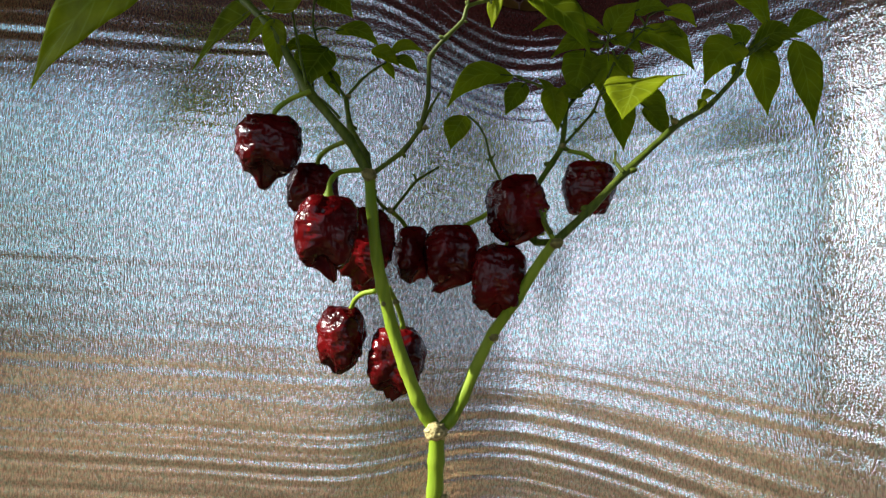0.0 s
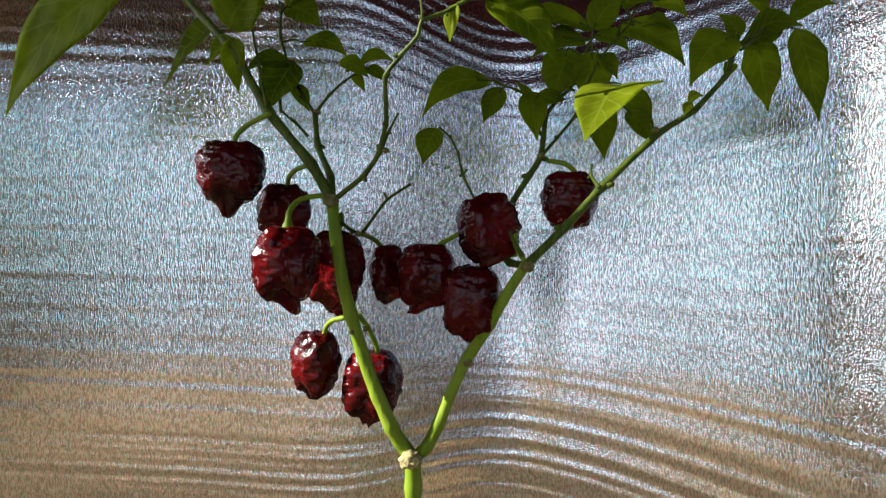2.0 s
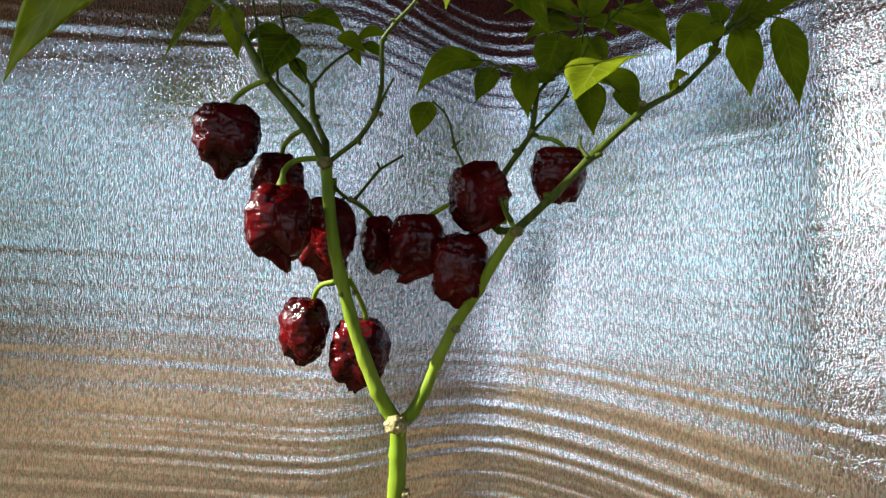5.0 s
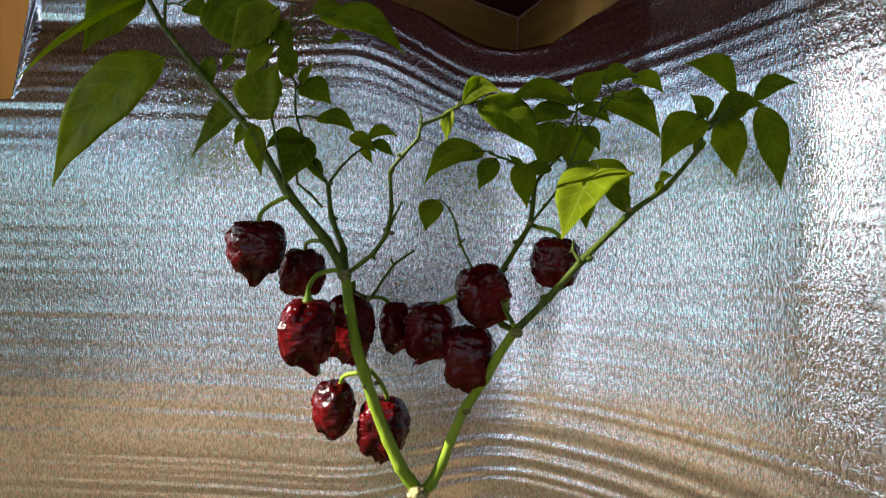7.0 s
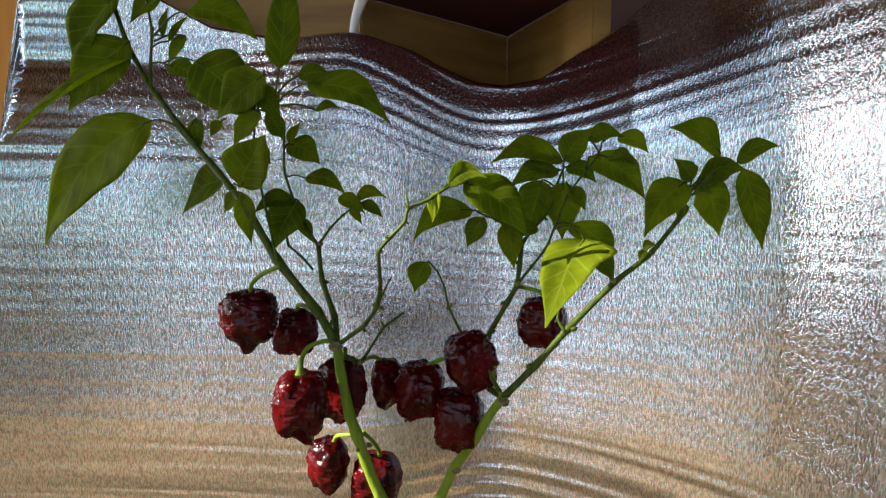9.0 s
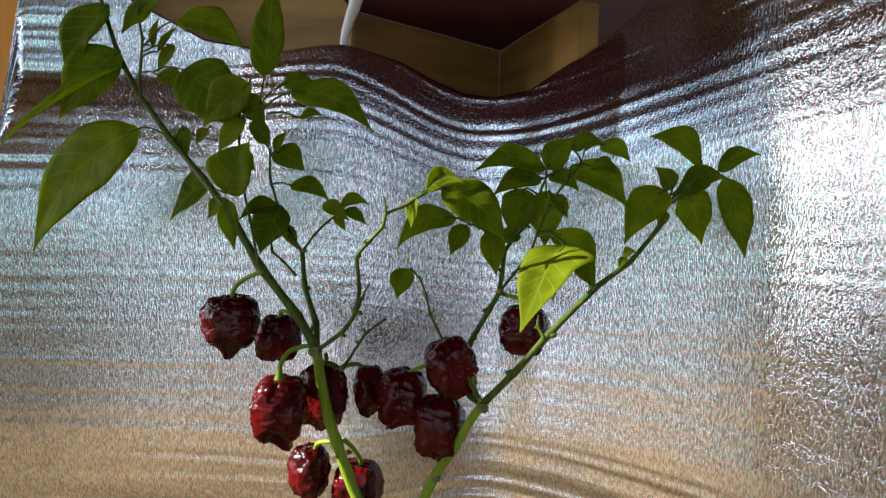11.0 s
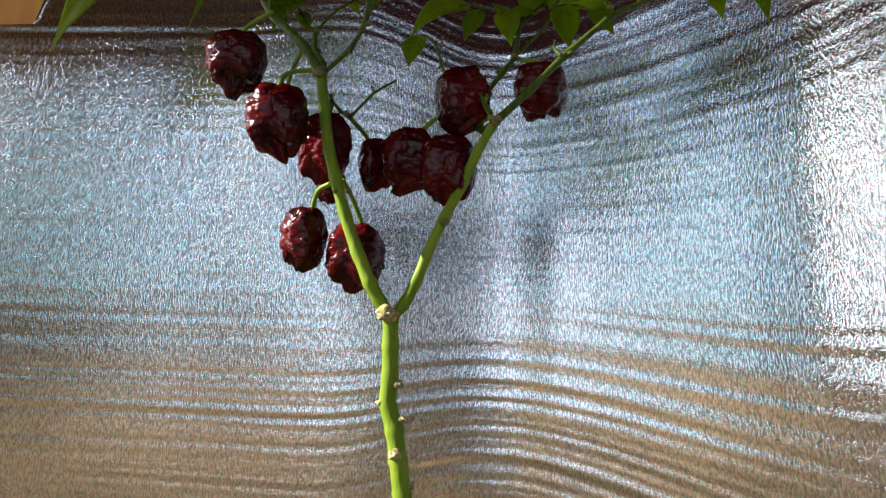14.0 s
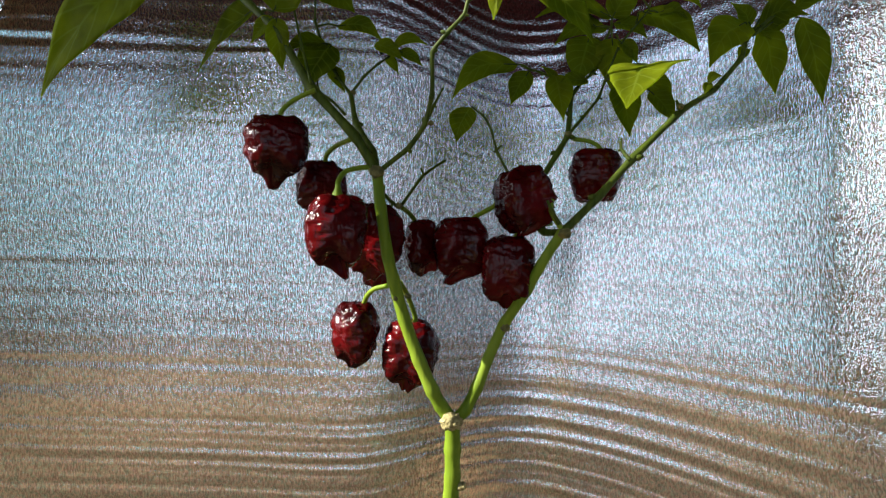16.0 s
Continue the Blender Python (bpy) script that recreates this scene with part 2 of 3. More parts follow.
# ---- the nook: floor, walls, panel overhead ----
structure("floor", [((-1.7, -2.6, -1.06), (1.9, 1.2, -1.0))], ROOM_FLOOR, "plain grey-brown floor below the platform")
structure("platform", [((-1.5, -0.95, -0.06), (1.7, 1.0, 0.0))], WOOD_FLOOR, "pale brown wooden platform with patches of sunlight")
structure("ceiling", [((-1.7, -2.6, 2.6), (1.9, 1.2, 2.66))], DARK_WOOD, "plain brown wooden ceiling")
structure("wall_east", [((1.7, -2.6, -1.0), (1.9, 1.2, 2.6))], PLASTER, "plain grey plaster wall")
structure("wall_north", [((-1.7, 1.0, -1.0), (1.7, 1.2, 2.6))], DARK_WOOD, "brown wooden wall behind the foil")
# the side window, with low slots, a small vent and openings added to shape light
LOW_SLOTS = (-1.06, -0.82, -0.58, -0.36)
structure("wall_west", [((-1.54, -2.6, -1.0), (-1.5, 1.0, 0.0)), ((-1.54, -2.6, 0.0), (-1.5, -0.17, 0.42)), ((-1.54, -2.6, 1.35), (-1.5, -0.17, 2.6)),
                        ((-1.54, -2.6, 0.42), (-1.5, -2.30, 1.35)), ((-1.54, -1.36, 0.42), (-1.5, LOW_SLOTS[0], 1.35)),
                        ((-1.54, LOW_SLOTS[0], 0.95), (-1.5, -0.17, 1.35))]
          + [((-1.54, a + 0.12, 0.42), (-1.5, c, 0.95)) for a, c in zip(LOW_SLOTS, LOW_SLOTS[1:] + (-0.17,))]
          + [((-1.54, 0.53, 0.0), (-1.5, 1.0, 2.6)),
             ((-1.54, 0.045, 0.0), (-1.5, 0.23, 2.6)), ((-1.54, 0.23, 0.0), (-1.5, 0.53, 0.10)),
             ((-1.54, 0.23, 1.50), (-1.5, 0.53, 2.6)),
             ((-1.54, -0.17, 0.0), (-1.5, 0.045, 0.90)), ((-1.54, -0.17, 1.495), (-1.5, 0.045, 1.575)),
             ((-1.54, -0.17, 1.575), (-1.5, -0.110, 1.70)), ((-1.54, -0.020, 1.575), (-1.5, 0.045, 1.70)),
             ((-1.54, -0.17, 1.70), (-1.5, 0.045, 2.6))], WOOD,
          "honey-coloured wooden wall with a side window and unseen openings added to shape the light")
# number and spread of these unseen openings are set for the foil's reflections
structure("wall_south", [((a, -2.6, -1.0), (b, -2.4, 2.6)) for a, b in ((-1.5, -1.46), (-0.80, -0.76), (-0.20, -0.16), (0.40, 0.44), (1.00, 1.7))]
          + [((a, -2.6, z0), (c, -2.4, z1)) for a, c in ((-1.46, -0.80), (-0.76, -0.20), (-0.16, 0.40), (0.44, 1.00)) for z0, z1 in ((-1.0, -0.80), (2.45, 2.6))], PLASTER,
          "unseen grey plaster wall with four tall window openings placed for the foil's reflections")
# added out of view; its steps choose which openings the sun reaches
structure("garden_wall", [((-2.6, -2.6, -1.06), (-2.5, -1.34, 2.10)), ((-2.6, -1.34, -1.06), (-2.5, -0.62, 1.04)), ((-2.6, -0.62, -1.06), (-2.5, -0.205, 1.80)), ((-2.6, -0.205, -1.06), (-2.5, 1.2, 2.6))], PLASTER, "unseen stepped wall added outside to block parts of the sunlight")

# two wooden boards meet in the corner under the dark red panel
CORNER = Vector((0.148, 0.80, 0.0))
LEFT_DIR, RIGHT_DIR = Vector((-0.676, -0.737, 0)), Vector((0.447, -0.894, 0))
PANEL_Z = 0.853


shelf = tagged(new("corner_shelf"), "dark red shelf panel edged by pale wooden boards", "shelf")


def corner_board(name, direction, length, label):
    d = direction.normalized()
    n = Vector((d.y, -d.x, 0))
    if n.y < 0:
        n = -n
    m = Matrix(((d.x, n.x, 0, CORNER.x), (d.y, n.y, 0, CORNER.y), (0, 0, 1, 0), (0, 0, 0, 1)))
    bm = bmesh.new()
    vs = box(bm, (0.0, 0.0, PANEL_Z - 0.16), (length, 0.02, PANEL_Z), m)
    bmesh.ops.bevel(bm, geom=bm.edges[:], offset=0.0015, segments=2, affect='EDGES')
    return part(name, bm, BOARD, shelf, label, False)


corner_board("edge_board", LEFT_DIR, 0.205, "pale wooden edge board")
corner_board("edge_board", RIGHT_DIR, 0.18, "pale wooden edge board")

bm = bmesh.new()
box(bm, (-0.262, 0.655, PANEL_Z - 0.13), (0.004, 0.675, PANEL_Z + 0.17))
bmesh.ops.bevel(bm, geom=bm.edges[:], offset=0.0015, segments=2, affect='EDGES')
part("back_board", bm, BOARD, shelf, "brown wooden back board", False)

bm = bmesh.new()
a = CORNER + LEFT_DIR * 0.205
b = CORNER + RIGHT_DIR * 0.18
ring = [CORNER, b, Vector((0.27, 0.50, 0)), Vector((0.20, 0.42, 0)), Vector((0.0, 0.42, 0)), a]
lo = [bm.verts.new((p.x, p.y, PANEL_Z + 0.001)) for p in ring]
hi = [bm.verts.new((p.x, p.y, PANEL_Z + 0.02)) for p in ring]
bm.faces.new(lo[::-1]); bm.faces.new(hi)
for i in range(6):
    j = (i + 1) % 6
    bm.faces.new((lo[i], lo[j], hi[j], hi[i]))
part("panel", bm, RED, shelf, "dark red panel", False)


# an added honey-coloured post stands in for an orange reflection at the foil's end
bm = bmesh.new()
box(bm, (-0.46, 0.61, 0.0), (-0.275, 0.65, 1.10))
bmesh.ops.bevel(bm, geom=bm.edges[:], offset=0.003, segments=2, affect='EDGES')
tagged(link_mesh("reflection_post", bm, REFLECTION_POST, False), "honey-coloured post added behind the foil's end in place of an orange reflection", "post")

# a pale bracket hangs at the end of one board
bm = bmesh.new()
tube(bm, smooth_path([(0.028, 0.612, 0.868), (0.022, 0.612, 0.845), (0.015, 0.612, 0.825), (0.010, 0.612, 0.800)], 6),
     [0.0070 - 0.00022 * i for i in range(19)], 10)
bracket = tagged(link_mesh("bracket", bm, WHITE), "pale plastic bracket tapering downwards at a board's end", "bracket")


# ---- the foil ----
def ease(f):
    f = max(0.0, min(f, 1.0))
    return f * f * (3 - 2 * f)


def foil_sheet():
    plan = [(-0.62, 0.500, 0), (-0.46, 0.535, 0), (-0.30, 0.561, 0), (-0.12, 0.577, 0), (0.02, 0.583, 0), (0.135, 0.618, 0),
            (0.20, 0.612, 0), (0.25, 0.602, 0), (0.30, 0.587, 0),
            (0.345, 0.570, 0), (0.378, 0.550, 0), (0.408, 0.512, 0), (0.437, 0.448, 0), (0.462, 0.37, 0), (0.490, 0.22, 0)]
    line = smooth_path(plan, 24)
    EDGE_X = (-0.60, -0.22, -0.12, -0.05, 0.00, 0.025, 0.074, 0.103, 0.127, 0.150, 0.177, 0.200, 0.226, 0.251, 0.28, 0.33, 0.50)
    EDGE_Z = (0.90, 0.865, 0.812, 0.799, 0.803, 0.803, 0.789, 0.775, 0.765, 0.762, 0.768, 0.782, 0.800, 0.819, 0.85, 0.92, 0.98)
    rows = 330
    bm = bmesh.new()
    grid = []
    run = 0.0
    for i, p in enumerate(line):
        t = (line[min(i + 1, len(line) - 1)] - line[max(i - 1, 0)]).normalized()
        nrm = Vector((t.y, -t.x, 0))
        if i:
            run += (p - line[i - 1]).length
        # the upper edge dips into the corner
        top = 0.004 + float(np.interp(p.x, EDGE_X, EDGE_Z))
        ref = min(top + 0.03 * ease((0.02 - p.x) / 0.1), 0.832)
        # a notch is cut out of the far upper end
        cut = min(top, float(np.interp(p.x, (-0.60, -0.304, -0.298), (0.690, 0.706, 0.90))))
        col = []
        for j in range(rows + 1):
            f = j / rows
            z = min(0.002 + (top - 0.002) * f, cut)
            # the wrinkles fan out from the fold in the corner
            fan = 0.30 * ease((p.x - 0.15) / 0.29) + (0.24 if z > 0.52 else 0.13) * ease((0.14 - p.x) / 0.14)
            h = 0.52 + (z - 0.52) / (1 + fan)
            lower = max(0.0, 0.452 - z)
            upper = max(0.0, min(z - (ref - 0.14 - 0.07 * ease((0.02 - p.x) / 0.12)), 0.16)) * (1 - 0.75 * ease((p.x - 0.30) / 0.10))
            strength = 1.4 + (1.0 + 1.0 * ease((p.x + 0.10) / 0.22)) * min(1, lower / 0.05) + 1.9 * min(1, upper / 0.08)
            q = h * 205 + 0.9 * noise.noise(Vector((run * 3.0, h * 5, 1.3)))
            rip = noise.noise(Vector((run * 1.6, q, 4.0))) + 0.55 * noise.noise(Vector((run * 3.0, q * 2.1, 9.0)))
            d = 0.00034 * strength * rip
            d += 0.010 * max(0.0, min((p.x - 0.30) / 0.06, 1.0)) * noise.noise(Vector((5.0, run * 2, h * 6)))
            d += 0.004 * noise.noise(Vector((run * 4, h * 3, 2.2)))
            d -= 0.16 * lower * lower / 0.44 + 0.05 * lower
            d -= (1.15 + 0.90 * math.exp(-((p.x - 0.27) / 0.075) ** 2)) * upper * upper
            col.append(bm.verts.new(p + nrm * d + Vector((0, 0, z))))
        grid.append(col)
    for a, b in zip(grid, grid[1:]):
        for j in range(rows):
            if max(a[j + 1].co.z - a[j].co.z, b[j + 1].co.z - b[j].co.z) > 1e-5:
                bm.faces.new((a[j], b[j], b[j + 1], a[j + 1]))
    bmesh.ops.delete(bm, geom=[v for v in bm.verts if not v.link_faces], context='VERTS')
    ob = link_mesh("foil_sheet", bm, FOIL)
    sol = ob.modifiers.new("thickness", 'SOLIDIFY')
    sol.thickness, sol.offset = 0.0006, -1
    return tagged(ob, "crinkled silver reflective foil sheet curved behind the plant", "foil")


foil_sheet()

# ---- the pepper plant ----
plant = tagged(new("pepper_plant"), "tall chili pepper plant with wrinkled chocolate-brown pods", "plant")


def branch(name, points, r0, r1, label=""):
    path = smooth_path(points, 6)
    n = len(path) - 1
    # limbs run fairly straight and bend at their joints
    ends = [Vector(p) for p in points]
    path = [p.lerp(ends[i // 6].lerp(ends[min(i // 6 + 1, len(ends) - 1)], i % 6 / 6), 0.65) for i, p in enumerate(path)]
    # joints swell a little
    radii = [(r0 + (r1 - r0) * i / n) * (1 + (0.16 if r0 > 0.003 else 0.34) * math.exp(-(((i + 3) % 6 - 3) / 1.1) ** 2) * (0.3 + 0.7 * ((i // 6 * 7) % 3 / 2)))
             for i in range(n + 1)]
    bm = bmesh.new()
    tube(bm, path, radii, 12 if r0 > 0.002 else 8)
    # small buds sit at the joints of thin twigs
    if r0 < 0.0024:
        for k in range(1, len(points) - 1):
            p, r = path[k * 6], radii[k * 6]
            a = 2.4 * k + 40 * p.x
            out = Vector((math.cos(a), -0.3, math.sin(a))).normalized()
            g = bmesh.ops.create_icosphere(bm, subdivisions=1, radius=r * 0.8)
            for v in g["verts"]:
                v.co = p + out * r * 1.15 + v.co * (1 + 0.4 * noise.noise(v.co * 900)) + out * 0.7 * v.co.dot(out)
    return part(name, bm, STEM if r0 > 0.0031 else TWIG, plant, label)


def knot(at, r):
    bm = bmesh.new()
    bmesh.ops.create_icosphere(bm, subdivisions=3, radius=r)
    for v in bm.verts:
        v.co *= (1 if at[2] < 0.43 else 0.86) + 0.42 * noise.noise(v.co * 420 + Vector(at) * 90)
        v.co.z *= 0.85
        v.co += Vector(at)
    return part("knot", bm, CORK if at[2] < 0.43 else JOINT, plant, "pale corky knot" if at[2] < 0.43 else "")


def pod(centre, width, height, seed, stalk, tail=(0, 0), lobes=3, tilt=0):
    """A wrinkled, lobed pod with an uneven lower end and a short tail."""
    c = Vector(centre)
    rng = random.Random(seed)
    phase = rng.uniform(0, 6.28)
    bm = bmesh.new()
    rows, sides = 60, 56
    seat = Vector((seed * 3.1, seed * 1.7, seed * 0.9))
    lean = Matrix.Rotation(radians(tilt), 3, 'Y')
    rings = []
    for i in range(rows + 1):
        s = i / rows
        ang = math.pi * s
        ring = []
        for k in range(sides):
            a = 2 * math.pi * k / sides
            lobe = math.cos(lobes * a + phase + 0.8 * s)
            prof = math.sin(ang) ** (0.80 if s < 0.5 else 0.46) * (1.07 + 0.04 * math.cos(ang))
            r = 0.5 * width * prof * (0.93 + 0.10 * lobe * (0.3 + s))
            z = 0.5 * height * math.cos(ang)
            # lower lobes hang to different lengths
            z -= 0.13 * height * max(0, s - 0.55) / 0.45 * lobe * math.sin(ang) ** 0.5
            # crown dimple below the stalk
            z -= 0.05 * height * math.exp(-(s / 0.12) ** 2)
            co = Vector((math.cos(a) * r, math.sin(a) * r, z))
            way = co.normalized()
            big = noise.noise(way * 2.6 + seat)
            fine = noise.noise(way * 6.5 + seat * 2)
            crease = abs(noise.noise(way * 4.2 + seat * 3))
            pucker = noise.noise(Vector((way.x * 12, way.y * 12, way.z * 3)) + seat)
            co *= 0.98 + 0.10 * big + 0.05 * fine + 0.016 * pucker - 0.085 * math.exp(-(crease / 0.05) ** 2)
            pull = math.exp(-((1 - s) / 0.032) ** 2)
            co += Vector((tail[0], 0, -tail[1] * 0.95)) * pull
            co.x -= 0.5 * (co.x - tail[0]) * pull
            ring.append(bm.verts.new(c + lean @ co))
        rings.append(ring)
    for a, b in zip(rings, rings[1:]):
        for k in range(sides):
            bm.faces.new((a[k], a[(k + 1) % sides], b[(k + 1) % sides], b[k]))
    bmesh.ops.remove_doubles(bm, verts=bm.verts, dist=1e-5)
    body = part("pod", bm, POD, plant)
    # stalk with a flared green cap
    path = smooth_path([Vector(stalk[0]) + (c - Vector(stalk[0])).normalized() * 0.006] + list(stalk), 6)
    n = len(path) - 1
    radii = [0.0015 + 0.0026 * math.exp(-(i / n / 0.14) ** 2) for i in range(n + 1)]
    bm = bmesh.new()
    tube(bm, path, radii, 10)
    part("stalk", bm, STEM, body, "curved green stalk")
    return body


def leaf(base, tip, width, roll=0, bow=0.12, fold=0.25, attach=None, label="", peak=0.72, flare=0.0):
    """A pointed oval blade, folded along its midrib, with a thin stalk."""
    b, t = Vector(base), Vector(tip)
    d = t - b
    length = d.length
    d.normalize()
    face = Vector((0, -1, 0.35))
    face = (face - d * face.dot(d)).normalized()
    face = Matrix.Rotation(radians(roll), 3, d) @ face
    side = d.cross(face)
    up = Vector((0, 0, 1))
    up = (up - d * up.dot(d))
    if up.length < 0.3:
        up = face * 0.5
    seat = b * 37
    rows, half = 18, 5
    bm = bmesh.new()
    uv = bm.loops.layers.uv.new("blade")
    sheets = []
    coords = {}
    for level in (0, 1):
        sheet = []
        for i in range(rows + 1):
            s = i / rows
            w = 0.5 * width * (math.sin(math.pi * s ** peak) ** 0.85) * (1.08 - 0.25 * s) * (1 - 0.45 * max(0, (s - 0.6) / 0.4) ** 1.3) if 0 < s < 1 else 0.0
            w = max(w, 0.00035)
            mid = b + d * (length * s) + up * (bow * length * math.sin(math.pi * s) * 0.9)
            mid += face * (0.05 * length * noise.noise(seat + Vector((s * 1.5, 0, 0))))
            row = []
            for k in range(-half, half + 1):
                x = k / half
                wave = 0.20 * noise.noise(seat + Vector((s * 3.2, x * 1.4, 3)))
                edge = 1 + (flare * math.exp(-((s - 0.22) / 0.13) ** 2) if k < 0 else 0) + 0.09 * noise.noise(seat + Vector((s * 7, x, 8)))
                co = mid + side * (x * w * edge * math.cos(fold)) + face * (abs(x) * w * math.sin(fold) + wave * w)
                co -= face * 0.0005 * level
                v = bm.verts.new(co)
                coords[v] = (x, s)
                row.append(v)
            sheet.append(row)
        sheets.append(sheet)
    n = 2 * half
    for level, sheet in enumerate(sheets):
        for i in range(rows):
            for k in range(n):
                q = (sheet[i][k], sheet[i][k + 1], sheet[i + 1][k + 1], sheet[i + 1][k])
                bm.faces.new(q if level == 0 else q[::-1])
    f, g = sheets
    for i in range(rows):
        bm.faces.new((f[i + 1][0], g[i + 1][0], g[i][0], f[i][0]))
        bm.faces.new((f[i][n], g[i][n], g[i + 1][n], f[i + 1][n]))
    for q in bm.faces:
        for lp in q.loops:
            lp[uv].uv = coords[lp.vert]
    blade = part("leaf", bm, LEAF, plant, label)
    if attach:
        a = Vector(attach)
        m = (a + b) / 2 + Vector((0, 0, 0.1 * (b - a).length))
        path = smooth_path([a, m, b, b + d * length * 0.15 + up * (bow * length * 0.38)], 4)
        bm = bmesh.new()
        tube(bm, path, [0.0008 - 0.0004 * i / (len(path) - 1) for i in range(len(path))], 6)
        part("leaf_stalk", bm, TWIG, blade)
    return blade


# main stem and limbs
branch("main_stem", [(0.1130, 0.4620, 0.0), (0.1130, 0.4620, 0.16), (0.1120, 0.4610, 0.305), (0.1095, 0.4600, 0.325), (0.1065, 0.4590, 0.342), (0.1035, 0.4590, 0.358), (0.0985, 0.4590, 0.3735), (0.0992, 0.4580, 0.389), (0.0988, 0.4570, 0.405), (0.0982, 0.4550, 0.4235)], 0.00560, 0.00460, "thick bright green lower stem with corky nodes")
branch("limb", [(0.0982, 0.4545, 0.4225), (0.0915, 0.4525, 0.4315), (0.0865, 0.4490, 0.4405), (0.0775, 0.4470, 0.4600), (0.0690, 0.4450, 0.4820), (0.0625, 0.4410, 0.5045), (0.0590, 0.4370, 0.5195), (0.0548, 0.4330, 0.5460), (0.0525, 0.4310, 0.5655)], 0.00430, 0.00310, "green limb carrying most of the pods")
branch("limb", [(0.0525, 0.4310, 0.5655), (0.0388, 0.4345, 0.5863), (0.0095, 0.4420, 0.6170), (-0.0145, 0.4460, 0.6525), (-0.0377, 0.4550, 0.6750), (-0.0690, 0.4670, 0.7038), (-0.1014, 0.4800, 0.7372), (-0.1236, 0.4870, 0.7696), (-0.1380, 0.4920, 0.8023), (-0.1519, 0.4970, 0.8335)], 0.00299, 0.00132, "upper green limb leaning sideways")
branch("twig", [(-0.1014, 0.4800, 0.7372), (-0.1026, 0.4820, 0.7538), (-0.1032, 0.4860, 0.7791), (-0.1100, 0.4900, 0.8049), (-0.1094, 0.4950, 0.8312)], 0.00123, 0.00070, "thin dark green twig")
branch("limb", [(0.0982, 0.4545, 0.4225), (0.1055, 0.4545, 0.4290), (0.1120, 0.4550, 0.4425), (0.1185, 0.4550, 0.4610), (0.1268, 0.4550, 0.4805), (0.1395, 0.4470, 0.5020), (0.1475, 0.4420, 0.5180), (0.1580, 0.4385, 0.5355)], 0.00370, 0.00280, "green limb forking to the other side")
branch("limb", [(0.1580, 0.4380, 0.5350), (0.1778, 0.4415, 0.5558), (0.1975, 0.4455, 0.5790), (0.2265, 0.4530, 0.6088), (0.2490, 0.4650, 0.6250), (0.2690, 0.4760, 0.6480), (0.2730, 0.4790, 0.6585)], 0.00238, 0.00123, "slender green limb rising to a leafy top")
branch("twig", [(0.0525, 0.4310, 0.5655), (0.0469, 0.4450, 0.5804), (0.0316, 0.4650, 0.6017), (0.0238, 0.4800, 0.6251)], 0.00229, 0.00150, "dark green twig behind the limb")
branch("twig", [(0.0238, 0.4800, 0.6251), (0.0151, 0.4820, 0.6356), (0.0034, 0.4870, 0.6556), (-0.0051, 0.4900, 0.6780), (-0.0064, 0.4930, 0.7007)], 0.00123, 0.00070, "thin forked twig")
branch("twig", [(0.0238, 0.4800, 0.6251), (0.0325, 0.4820, 0.6380), (0.0401, 0.4840, 0.6462), (0.0486, 0.4870, 0.6535)], 0.00106, 0.00062, "thin forked twig")
branch("twig", [(0.0233, 0.4700, 0.6087), (0.0136, 0.4720, 0.6181), (0.0037, 0.4740, 0.6257), (0.0020, 0.4750, 0.6434), (0.0019, 0.4780, 0.6593)], 0.00097, 0.00062, "thin forked twig")
branch("twig", [(0.0103, 0.4380, 0.6184), (0.0002, 0.4480, 0.6453), (-0.0083, 0.4520, 0.6751), (-0.0121, 0.4560, 0.6978), (-0.0132, 0.4600, 0.7209), (-0.0070, 0.4620, 0.7438)], 0.00088, 0.00062, "thin forked twig")
branch("twig", [(0.0525, 0.4310, 0.5655), (0.0706, 0.4270, 0.5792), (0.0796, 0.4230, 0.5913), (0.0837, 0.4180, 0.6068), (0.0838, 0.4110, 0.6273), (0.0917, 0.4080, 0.6367), (0.1005, 0.4060, 0.6456), (0.1025, 0.4050, 0.6530), (0.1141, 0.4080, 0.6586), (0.1248, 0.4120, 0.6663), (0.1355, 0.4180, 0.6693)], 0.00150, 0.00079, "green twig arching forward to leaves")
branch("twig_stub", [(0.0800, 0.4230, 0.5913), (0.0845, 0.4210, 0.6014), (0.0894, 0.4200, 0.6111)], 0.00097, 0.00053, "short bare twig end")
branch("twig_stub", [(0.1025, 0.4050, 0.6520), (0.1026, 0.4040, 0.6567), (0.1017, 0.4030, 0.6624)], 0.00079, 0.00035, "short bare twig end")
branch("twig", [(0.0548, 0.4420, 0.5548), (0.0585, 0.4500, 0.5510), (0.0626, 0.4580, 0.5498), (0.0747, 0.4670, 0.5704), (0.0881, 0.4710, 0.5808)], 0.00114, 0.00079, "bare dark twig with a broken end")
branch("twig_stub", [(0.0750, 0.4670, 0.5708), (0.0731, 0.4660, 0.5747)], 0.00088, 0.00070, "short bare twig end")
branch("twig", [(0.1400, 0.4600, 0.5518), (0.1309, 0.4630, 0.5657), (0.1201, 0.4650, 0.5857), (0.1160, 0.4680, 0.6003), (0.1111, 0.4720, 0.6093), (0.1038, 0.4760, 0.6161)], 0.00097, 0.00062, "thin bare twig with one curled leaf")
branch("twig_stub", [(0.1201, 0.4650, 0.5865), (0.1228, 0.4640, 0.5894)], 0.00079, 0.00053, "short bare twig end")
